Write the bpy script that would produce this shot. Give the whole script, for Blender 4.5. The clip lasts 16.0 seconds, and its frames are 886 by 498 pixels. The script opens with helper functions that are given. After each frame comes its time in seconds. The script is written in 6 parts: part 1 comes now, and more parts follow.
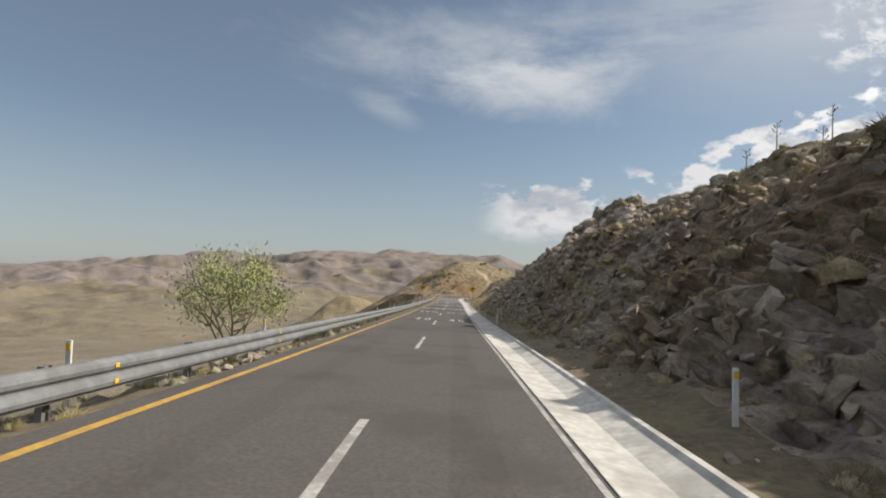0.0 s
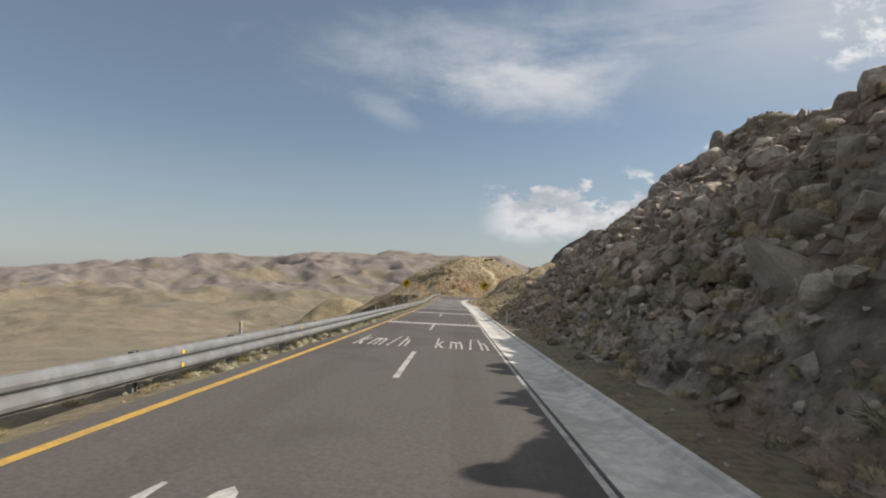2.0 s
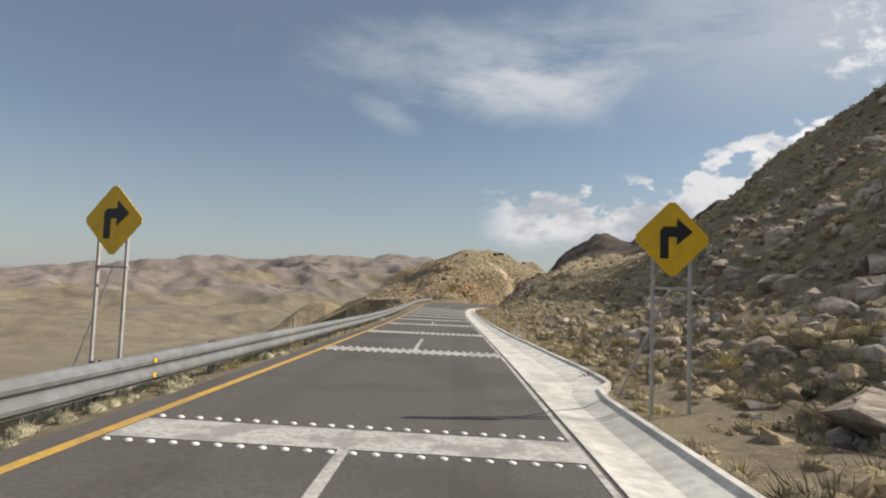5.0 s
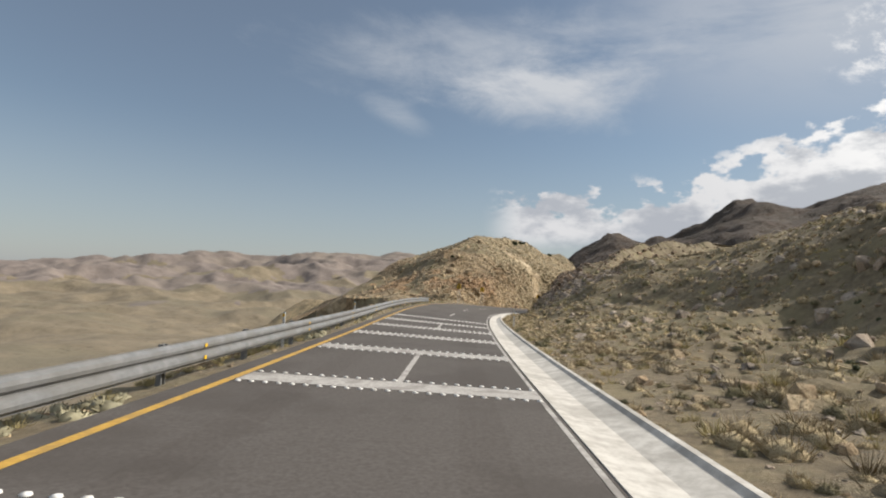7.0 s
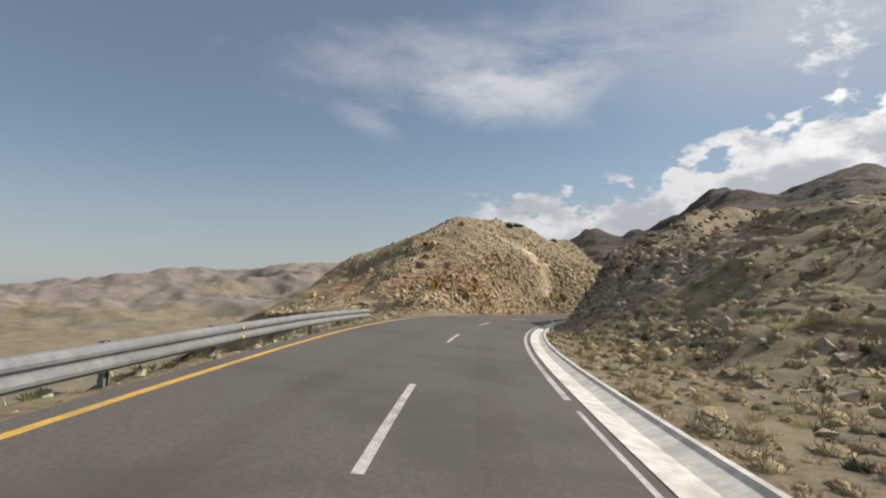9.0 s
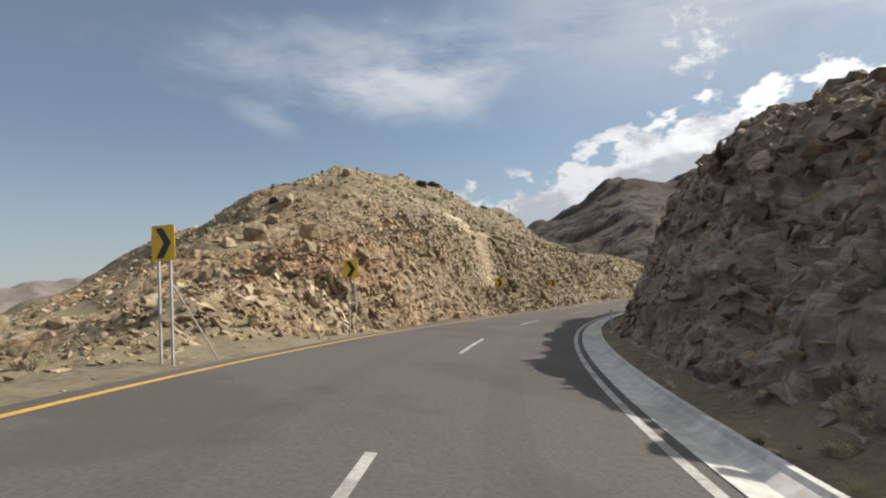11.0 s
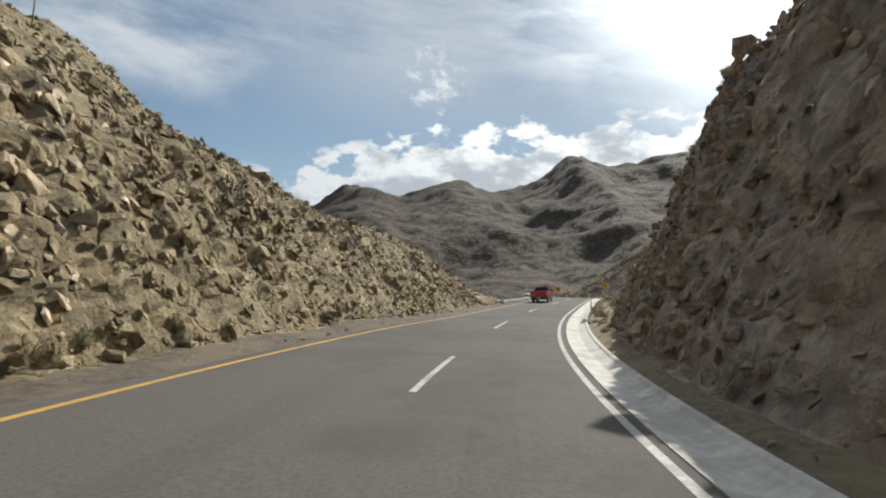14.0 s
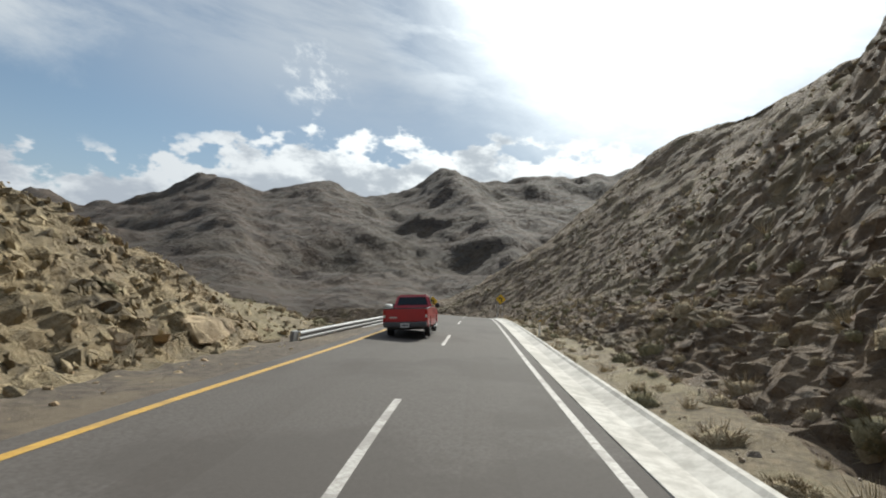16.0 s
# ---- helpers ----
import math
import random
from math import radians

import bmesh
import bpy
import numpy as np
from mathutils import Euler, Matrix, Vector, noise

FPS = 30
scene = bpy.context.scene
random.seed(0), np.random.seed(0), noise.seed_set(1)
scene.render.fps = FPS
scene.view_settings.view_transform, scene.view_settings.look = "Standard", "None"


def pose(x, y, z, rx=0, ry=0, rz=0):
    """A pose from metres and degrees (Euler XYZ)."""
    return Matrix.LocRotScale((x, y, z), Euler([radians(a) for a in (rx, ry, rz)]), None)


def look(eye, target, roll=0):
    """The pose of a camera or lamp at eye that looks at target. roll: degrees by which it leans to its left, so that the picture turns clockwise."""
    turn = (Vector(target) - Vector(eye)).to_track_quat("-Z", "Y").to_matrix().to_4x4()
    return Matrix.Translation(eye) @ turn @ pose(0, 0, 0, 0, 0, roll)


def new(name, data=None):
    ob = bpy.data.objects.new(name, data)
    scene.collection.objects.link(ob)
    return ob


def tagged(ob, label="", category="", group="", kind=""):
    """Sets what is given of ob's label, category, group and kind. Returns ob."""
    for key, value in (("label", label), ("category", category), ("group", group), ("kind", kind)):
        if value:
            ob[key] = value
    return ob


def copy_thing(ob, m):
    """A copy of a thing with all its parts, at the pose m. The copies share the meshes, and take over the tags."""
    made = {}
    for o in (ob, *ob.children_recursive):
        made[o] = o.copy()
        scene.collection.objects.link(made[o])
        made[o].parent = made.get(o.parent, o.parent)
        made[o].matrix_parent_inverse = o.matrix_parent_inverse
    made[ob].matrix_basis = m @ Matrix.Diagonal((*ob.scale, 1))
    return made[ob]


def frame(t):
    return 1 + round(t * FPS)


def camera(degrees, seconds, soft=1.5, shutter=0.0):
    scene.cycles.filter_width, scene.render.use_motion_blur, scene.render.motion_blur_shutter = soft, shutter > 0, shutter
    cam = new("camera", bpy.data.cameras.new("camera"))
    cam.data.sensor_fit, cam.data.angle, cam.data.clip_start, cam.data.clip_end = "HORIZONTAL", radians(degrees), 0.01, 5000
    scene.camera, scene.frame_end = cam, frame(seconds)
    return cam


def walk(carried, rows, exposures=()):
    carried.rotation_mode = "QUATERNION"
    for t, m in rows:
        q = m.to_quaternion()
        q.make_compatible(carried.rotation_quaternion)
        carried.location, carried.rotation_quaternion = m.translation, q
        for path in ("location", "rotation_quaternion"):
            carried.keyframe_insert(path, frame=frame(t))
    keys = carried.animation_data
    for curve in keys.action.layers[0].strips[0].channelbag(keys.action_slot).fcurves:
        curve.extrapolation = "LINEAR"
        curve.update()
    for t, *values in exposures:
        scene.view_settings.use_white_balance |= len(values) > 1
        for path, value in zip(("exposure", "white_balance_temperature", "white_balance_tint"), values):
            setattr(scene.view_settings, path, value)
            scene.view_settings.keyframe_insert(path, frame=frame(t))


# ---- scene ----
SUN_AZ, SUN_EL = 76.0, 37.5

# camera: seconds, place, turn
ROWS = [
    (0, 0.00, 0.00, 1.70, 92.72, -1.75, -0.08),
    (0.5, 0.20, 9.06, 1.30, 92.70, -1.94, -0.04),
    (1, 0.41, 18.12, 0.91, 92.72, -1.86, -0.02),
    (1.5, 0.60, 27.17, 0.51, 92.78, -1.61, -0.00),
    (2, 0.80, 36.23, 0.13, 92.87, -1.47, 0.01),
    (2.5, 0.99, 45.29, -0.23, 92.97, -1.54, -0.01),
    (3, 1.19, 54.35, -0.58, 93.10, -1.68, -0.09),
    (3.5, 1.42, 63.41, -0.90, 93.25, -1.76, -0.23),
    (4, 1.65, 72.47, -1.20, 93.38, -1.82, -0.30),
    (4.5, 1.89, 81.53, -1.49, 93.43, -1.87, -0.22),
    (5, 2.10, 90.59, -1.78, 93.39, -1.96, -0.07),
    (5.5, 2.28, 99.66, -2.07, 93.34, -2.16, 0.14),
    (6, 2.43, 108.72, -2.37, 93.28, -2.48, 0.39),
    (6.5, 2.54, 117.78, -2.68, 93.25, -2.74, 0.60),
    (7, 2.63, 126.85, -2.98, 93.29, -2.75, 0.65),
    (7.5, 2.75, 135.91, -3.28, 93.43, -2.35, 0.44),
    (8, 2.92, 144.83, -3.54, 93.66, -1.53, -0.01),
    (8.5, 3.16, 153.48, -3.76, 93.84, -0.75, -0.59),
    (9, 3.53, 161.98, -3.97, 93.85, 0.26, -1.62),
    (9.5, 4.10, 170.47, -4.19, 93.69, 1.50, -3.10),
    (10, 4.94, 178.93, -4.45, 93.47, 2.64, -5.15),
    (10.5, 6.15, 187.35, -4.74, 93.28, 3.32, -7.88),
    (11, 7.83, 195.69, -5.06, 93.23, 3.21, -11.41),
    (11.5, 10.12, 203.88, -5.37, 93.31, 2.31, -15.73),
    (12, 13.08, 211.85, -5.69, 92.97, 0.83, -20.67),
    (12.5, 16.79, 219.60, -6.06, 92.69, -0.49, -25.84),
    (13, 21.27, 227.15, -6.45, 92.67, -1.18, -30.81),
    (13.5, 26.43, 234.38, -6.83, 92.86, -1.30, -35.56),
    (14, 32.16, 241.17, -7.16, 93.24, -1.40, -40.24),
    (14.5, 38.41, 247.48, -7.42, 93.72, -1.75, -44.77),
    (15, 45.11, 253.32, -7.59, 94.24, -2.20, -48.77),
    (15.5, 52.16, 258.75, -7.63, 94.65, -3.15, -52.02),
    (16, 59.51, 263.86, -7.58, 94.88, -4.40, -54.70),
]
cam = camera(80.0, 16.0, soft=2.0)
walk(cam, [(t, pose(*p)) for t, *p in ROWS], exposures=[(0, 0.45, 6500, 10), (8.5, 0.45, 6500, 10), (11, 0.54, 6400, 9), (11.7, 0.50, 6350, 8), (16, 0.48, 6150, 5)])

# ---- light ----
world = bpy.data.worlds.new("sky")
scene.world = world
world.use_nodes = True
wt = world.node_tree
wt.nodes.clear()


def node(tree, kind, **kw):
    n = tree.nodes.new(kind)
    for k, v in kw.items():
        setattr(n, k, v)
    return n


def math_node(tree, op, a, b=None, c=None, clamp=False):
    n = node(tree, "ShaderNodeMath", operation=op, use_clamp=clamp)
    for i, v in enumerate((a, b, c)):
        if v is None:
            continue
        if isinstance(v, (int, float)):
            n.inputs[i].default_value = v
        else:
            tree.links.new(v, n.inputs[i])
    return n.outputs[0]


def ramp01(tree, v, lo, hi):
    n = node(tree, "ShaderNodeMapRange", interpolation_type="SMOOTHSTEP")
    tree.links.new(v, n.inputs[0])
    n.inputs[1].default_value, n.inputs[2].default_value = lo, hi
    n.inputs[3].default_value, n.inputs[4].default_value = 0.0, 1.0
    return n.outputs[0]


def band(tree, v, a, b, c, d):
    """0 below a, 1 from b to c, 0 above d."""
    return math_node(tree, "MULTIPLY", ramp01(tree, v, a, b), math_node(tree, "SUBTRACT", 1.0, ramp01(tree, v, c, d)))


def build_sky():
    t = wt
    L = t.links.new
    sky = node(t, "ShaderNodeTexSky", sky_type="NISHITA", sun_disc=False)
    sky.sun_elevation, sky.sun_rotation = radians(SUN_EL), radians(SUN_AZ)
    sky.altitude, sky.air_density, sky.dust_density, sky.ozone_density = 900, 1.0, 1.0, 1.0
    tc = node(t, "ShaderNodeTexCoord")
    sep = node(t, "ShaderNodeSeparateXYZ")
    L(tc.outputs["Generated"], sep.inputs[0])
    az = math_node(t, "MULTIPLY", math_node(t, "ARCTAN2", sep.outputs[0], sep.outputs[1]), 57.29578)
    el = math_node(t, "MULTIPLY", math_node(t, "ARCSINE", sep.outputs[2]), 57.29578)

    def cloud_noise(sx, sy, off, detail, rough, lean=0.0, distort=0.0):
        x = math_node(t, "ADD", math_node(t, "MULTIPLY", az, sx), math_node(t, "MULTIPLY", el, lean))
        y = math_node(t, "MULTIPLY", el, sy)
        com = node(t, "ShaderNodeCombineXYZ")
        L(x, com.inputs[0]), L(y, com.inputs[1])
        com.inputs[2].default_value = off
        nz = node(t, "ShaderNodeTexNoise")
        L(com.outputs[0], nz.inputs["Vector"])
        nz.inputs["Scale"].default_value, nz.inputs["Detail"].default_value = 1.0, detail
        nz.inputs["Roughness"].default_value, nz.inputs["Distortion"].default_value = rough, distort
        return nz.outputs["Fac"]

    # heaped clouds low over the mountains: the bank's top rises towards the sun
    heap = cloud_noise(0.24, 0.40, 3.7, 8, 0.56)
    top = math_node(t, "ADD", 10.2, math_node(t, "MULTIPLY", band(t, az, 18, 40, 75, 110), 6.8))
    height = math_node(t, "DIVIDE", math_node(t, "SUBTRACT", top, el), 5.0)
    density = math_node(t, "ADD", heap, math_node(t, "MULTIPLY", math_node(t, "MINIMUM", height, 1.0), 0.30))
    heap_mask = math_node(t, "MULTIPLY", ramp01(t, density, 0.53, 0.62), band(t, az, 3, 8, 130, 160))
    heap_mask = math_node(t, "MULTIPLY", heap_mask, ramp01(t, el, 3.0, 5.5))
    heap_mask = math_node(t, "MULTIPLY", heap_mask, ramp01(t, height, -0.35, 0.1))
    # small torn puffs higher up
    puff = cloud_noise(0.45, 0.6, 9.1, 8, 0.68, 0.2)
    puff_zone = math_node(t, "MULTIPLY", band(t, az, 34, 38, 40, 44), band(t, el, 17, 20, 22, 26))
    puff_mask = ramp01(t, math_node(t, "ADD", puff, math_node(t, "MULTIPLY", puff_zone, 0.14)), 0.56, 0.80)
    puff_mask = math_node(t, "MULTIPLY", puff_mask, puff_zone)
    # a thin high veil with a brighter heart
    veil = cloud_noise(0.045, 0.15, 6.4, 9, 0.62, 0.05, 0.25)
    fray = cloud_noise(0.10, 0.20, 12.7, 8, 0.65, 0.04, 0.4)

    def oval(a0, e0, aw, eh, lean):
        """1 in the middle of a frayed oval, 0 outside."""
        x = math_node(t, "DIVIDE", math_node(t, "SUBTRACT", az, a0), aw)
        y = math_node(t, "ADD", math_node(t, "DIVIDE", math_node(t, "SUBTRACT", el, e0), eh), math_node(t, "MULTIPLY", x, lean))
        r = math_node(t, "SQRT", math_node(t, "ADD", math_node(t, "MULTIPLY", x, x), math_node(t, "MULTIPLY", y, y)))
        r = math_node(t, "ADD", r, math_node(t, "MULTIPLY", math_node(t, "SUBTRACT", fray, 0.5), 1.5))
        return math_node(t, "SUBTRACT", 1.0, ramp01(t, r, 0.0, 1.15))

    heart = math_node(t, "ADD", math_node(t, "MULTIPLY", oval(9.5, 20.0, 12.0, 4.2, 0.1), 1.1), math_node(t, "MULTIPLY", oval(4.0, 23.5, 24.0, 4.5, -0.2), 0.75))
    heart = math_node(t, "ADD", heart, math_node(t, "MULTIPLY", oval(-7.0, 17.6, 4.5, 1.8, 0.9), 0.55))
    right = math_node(t, "MULTIPLY", ramp01(t, az, 8, 40), ramp01(t, el, 13, 26))
    veil_mask = math_node(t, "ADD", math_node(t, "MULTIPLY", heart, 0.85), math_node(t, "MULTIPLY", right, 0.8))
    # overhead, out of view, more veil is added to lift the light in shadows
    veil_mask = math_node(t, "ADD", veil_mask, math_node(t, "MULTIPLY", ramp01(t, el, 30, 50), 0.85))
    veil_mask = math_node(t, "MULTIPLY", veil_mask, ramp01(t, veil, 0.26, 0.60), clamp=True)
    veil_mask = math_node(t, "ADD", math_node(t, "MULTIPLY", veil_mask, 0.95), 0.03)
    # distance from the sun brightens the cloud that it shines through
    sun_way = node(t, "ShaderNodeVectorMath", operation="DOT_PRODUCT")
    L(tc.outputs["Generated"], sun_way.inputs[0])
    a, e = radians(SUN_AZ), radians(SUN_EL)
    sun_way.inputs[1].default_value = (math.sin(a) * math.cos(e), math.cos(a) * math.cos(e), math.sin(e))
    glow = ramp01(t, math_node(t, "ADD", sun_way.outputs["Value"], math_node(t, "MULTIPLY", math_node(t, "SUBTRACT", fray, 0.5), 0.05)), 0.86, 1.0)
    veil_mask = math_node(t, "MAXIMUM", veil_mask, math_node(t, "MULTIPLY", glow, 0.92))
    shade = cloud_noise(0.16, 0.30, 3.3, 6, 0.6)
    under = ramp01(t, math_node(t, "ADD", shade, math_node(t, "MULTIPLY", height, 0.12)), 0.50, 0.72)

    def mix(fac, a_, b_):
        n = node(t, "ShaderNodeMix", data_type="RGBA")
        L(fac, n.inputs["Factor"])
        for v, sock in ((a_, n.inputs["A"]), (b_, n.inputs["B"])):
            if isinstance(v, tuple):
                sock.default_value = (*v, 1)
            else:
                L(v, sock)
        return n.outputs["Result"]

    K = CLOUD
    veil_colour = mix(glow, (5.2 * K, 5.4 * K, 5.7 * K), (17 * K, 17 * K, 16.6 * K))
    # dry haze: thin overhead, thick along the horizon
    low = math_node(t, "SUBTRACT", 1.0, ramp01(t, el, 0.0, 16.0))
    haze = math_node(t, "ADD", 0.16, math_node(t, "MULTIPLY", low, 0.50))
    clear = node(t, "ShaderNodeMix", data_type="RGBA", blend_type="MULTIPLY")
    clear.inputs["Factor"].default_value = 1.0
    L(sky.outputs["Color"], clear.inputs["A"])
    clear.inputs["B"].default_value = (0.86, 0.90, 0.86, 1)
    near_sun = ramp01(t, sun_way.outputs["Value"], 0.55, 0.9)
    haze = math_node(t, "ADD", haze, math_node(t, "MULTIPLY", near_sun, 0.30))
    col = mix(haze, clear.outputs["Result"], (3.9, 4.13, 4.5))
    col = mix(veil_mask, col, veil_colour)
    heap_colour = mix(under, mix(near_sun, (6.3 * K, 6.3 * K, 6.4 * K), (9.5 * K, 9.4 * K, 9.2 * K)), mix(near_sun, (3.9 * K, 4.1 * K, 4.5 * K), (4.6 * K, 4.8 * K, 5.1 * K)))
    col = mix(heap_mask, col, heap_colour)
    col = mix(puff_mask, col, (7.6 * K, 7.6 * K, 7.6 * K))
    bg = node(t, "ShaderNodeBackground")
    L(col, bg.inputs["Color"])
    bg.inputs["Strength"].default_value = SKY
    out = node(t, "ShaderNodeOutputWorld")
    L(bg.outputs[0], out.inputs[0])


SKY, CLOUD = 0.074, 1.15
build_sky()
sun = new("sun", bpy.data.lights.new("sun", "SUN"))
sun.data.energy, sun.data.angle, sun.data.color = 4.0, radians(0.6), (1.0, 0.93, 0.82)
_a, _e = radians(SUN_AZ), radians(SUN_EL)
sun.matrix_world = look((math.sin(_a) * math.cos(_e) * 100, math.cos(_a) * math.cos(_e) * 100, math.sin(_e) * 100), (0, 0, 0))


# ---- materials ----
def material(name, dark, light, scale=3.0, rough=0.9, bump=0.3, bump_scale=None, patch=None, patch_scale=0.2, patch_amount=0.6,
             metallic=0.0, cracks=0.0, crack_scale=0.8, spots=0.0, coat=0.0, vary=0.0, patch_edge=(0.48, 0.6), bump_distance=0.05, stretch=None, spot_scale=None, gloss=0.5, facets=0.0, facet_scale=1.7):
    m = bpy.data.materials.new(name)
    m.use_nodes = True
    t = m.node_tree
    L = t.links.new
    b = t.nodes["Principled BSDF"]
    b.inputs["Roughness"].default_value, b.inputs["Metallic"].default_value = rough, metallic
    b.inputs["Specular IOR Level"].default_value = gloss
    b.inputs["Coat Weight"].default_value, b.inputs["Coat Roughness"].default_value = coat, 0.05
    tc = node(t, "ShaderNodeTexCoord")
    vec = tc.outputs["Object"]
    if stretch:
        mp = node(t, "ShaderNodeMapping")
        L(vec, mp.inputs[0])
        mp.inputs["Scale"].default_value = stretch
        vec = mp.outputs[0]

    def noise_tex(s, detail, roughness=0.6):
        n = node(t, "ShaderNodeTexNoise")
        L(vec, n.inputs["Vector"])
        n.inputs["Scale"].default_value, n.inputs["Detail"].default_value, n.inputs["Roughness"].default_value = s, detail, roughness
        return n.outputs["Fac"]

    def mixc(fac, a, c, how="MIX"):
        n = node(t, "ShaderNodeMix", data_type="RGBA", blend_type=how)
        if isinstance(fac, float):
            n.inputs["Factor"].default_value = fac
        else:
            L(fac, n.inputs["Factor"])
        for v, sock in ((a, n.inputs["A"]), (c, n.inputs["B"])):
            if isinstance(v, tuple):
                sock.default_value = (*v, 1)
            else:
                L(v, sock)
        return n.outputs["Result"]

    fine = noise_tex(scale, 8, 0.65)
    col = mixc(ramp01(t, fine, 0.32, 0.68), dark, light)
    if patch:
        big = noise_tex(patch_scale, 5)
        col = mixc(math_node(t, "MULTIPLY", ramp01(t, big, *patch_edge), patch_amount), col, patch)
    if spots:
        sp = noise_tex(spot_scale or scale * 9, 3, 0.8)
        col = mixc(math_node(t, "MULTIPLY", ramp01(t, sp, 0.56, 0.68), spots), col, tuple(0.45 * v for v in dark))
    height = fine
    if cracks:
        v = node(t, "ShaderNodeTexVoronoi", feature="DISTANCE_TO_EDGE")
        warp = node(t, "ShaderNodeMix", data_type="VECTOR")
        nz = node(t, "ShaderNodeTexNoise")
        L(vec, nz.inputs["Vector"])
        nz.inputs["Scale"].default_value, nz.inputs["Detail"].default_value = crack_scale * 1.7, 4
        warp.inputs["Factor"].default_value = 0.35 / crack_scale if crack_scale > 1 else 0.35
        L(vec, warp.inputs["A"]), L(nz.outputs["Color"], warp.inputs["B"])
        L(warp.outputs["Result"], v.inputs["Vector"])
        v.inputs["Scale"].default_value = crack_scale
        edge = math_node(t, "SUBTRACT", 1.0, ramp01(t, v.outputs["Distance"], 0.0, 0.06))
        edge = math_node(t, "MULTIPLY", edge, ramp01(t, noise_tex(crack_scale * 0.8, 2), 0.4, 0.6))
        col = mixc(math_node(t, "MULTIPLY", edge, cracks), col, tuple(0.35 * q for q in dark))
        height = math_node(t, "SUBTRACT", height, math_node(t, "MULTIPLY", edge, 0.8))
    facet_height = None
    if facets:
        # broken faces: every cell has its own shade and its own slant
        wob = node(t, "ShaderNodeTexNoise")
        L(vec, wob.inputs["Vector"])
        wob.inputs["Scale"].default_value, wob.inputs["Detail"].default_value = facet_scale * 1.5, 3
        bent = node(t, "ShaderNodeVectorMath", operation="MULTIPLY_ADD")
        L(wob.outputs["Color"], bent.inputs[0]), L(vec, bent.inputs[2])
        bent.inputs[1].default_value = (0.5 / facet_scale,) * 3
        for fs, weight in ((facet_scale, 1.0), (facet_scale * 2.9, 0.45)):
            cell = node(t, "ShaderNodeTexVoronoi")
            L(bent.outputs[0], cell.inputs["Vector"])
            cell.inputs["Scale"].default_value = fs
            off = node(t, "ShaderNodeVectorMath", operation="SUBTRACT")
            L(bent.outputs[0], off.inputs[0]), L(cell.outputs["Position"], off.inputs[1])
            way = node(t, "ShaderNodeVectorMath", operation="SUBTRACT")
            L(cell.outputs["Color"], way.inputs[0])
            way.inputs[1].default_value = (0.5, 0.5, 0.5)
            dot = node(t, "ShaderNodeVectorMath", operation="DOT_PRODUCT")
            L(off.outputs[0], dot.inputs[0]), L(way.outputs[0], dot.inputs[1])
            one = math_node(t, "MULTIPLY", dot.outputs["Value"], 1.6)
            facet_height = one if facet_height is None else math_node(t, "ADD", facet_height, one)
            lum = node(t, "ShaderNodeSeparateColor")
            L(cell.outputs["Color"], lum.inputs[0])
            tone = node(t, "ShaderNodeHueSaturation")
            L(col, tone.inputs["Color"])
            L(math_node(t, "ADD", 1.0 - 0.28 * weight, math_node(t, "MULTIPLY", lum.outputs[0], 0.56 * weight)), tone.inputs["Value"])
            col = tone.outputs["Color"]
    if vary:
        info = node(t, "ShaderNodeObjectInfo")
        geo = node(t, "ShaderNodeNewGeometry")
        rnd = math_node(t, "FRACT", math_node(t, "ADD", info.outputs["Random"], geo.outputs["Random Per Island"]))
        hsv = node(t, "ShaderNodeHueSaturation")
        L(col, hsv.inputs["Color"])
        L(math_node(t, "ADD", 1.0 - vary / 2, math_node(t, "MULTIPLY", rnd, vary)), hsv.inputs["Value"])
        col = hsv.outputs["Color"]
    L(col, b.inputs["Base Color"])
    if bump:
        bp = node(t, "ShaderNodeBump")
        bp.inputs["Strength"].default_value, bp.inputs["Distance"].default_value = bump, bump_distance
        if bump_scale:
            height = math_node(t, "ADD", height, noise_tex(bump_scale, 6, 0.7))
        L(height, bp.inputs["Height"])
        if facet_height is not None:
            rough_bump = node(t, "ShaderNodeBump")
            rough_bump.inputs["Strength"].default_value, rough_bump.inputs["Distance"].default_value = facets, 1.0
            L(facet_height, rough_bump.inputs["Height"])
            L(rough_bump.outputs["Normal"], bp.inputs["Normal"])
        L(bp.outputs["Normal"], b.inputs["Normal"])
    return m


M = {}
M["asphalt"] = material("asphalt", (0.076, 0.067, 0.061), (0.110, 0.098, 0.090), 18, 0.9, 0.35, 60, (0.070, 0.061, 0.055), 0.25, 0.7, bump_distance=0.01, gloss=0.3, spots=0.25)
M["asphalt_track"] = material("asphalt_track", (0.070, 0.061, 0.055), (0.101, 0.089, 0.081), 18, 0.88, 0.3, 60, (0.063, 0.054, 0.048), 0.25, 0.7, bump_distance=0.01, gloss=0.3, spots=0.25)
M["concrete"] = material("concrete", (0.40, 0.375, 0.34), (0.58, 0.555, 0.51), 4, 0.9, 0.3, 30, (0.29, 0.27, 0.24), 0.6, 0.55, bump_distance=0.01, spots=0.12)
M["paint_white"] = material("paint_white", (0.29, 0.27, 0.25), (0.47, 0.45, 0.42), 14, 0.75, 0.2, 50, (0.19, 0.172, 0.157), 1.6, 0.65, bump_distance=0.005, spots=0.25)
M["paint_yellow"] = material("paint_yellow", (0.40, 0.235, 0.04), (0.54, 0.33, 0.065), 14, 0.75, 0.2, 50, (0.27, 0.18, 0.07), 1.6, 0.5, bump_distance=0.005, spots=0.2)
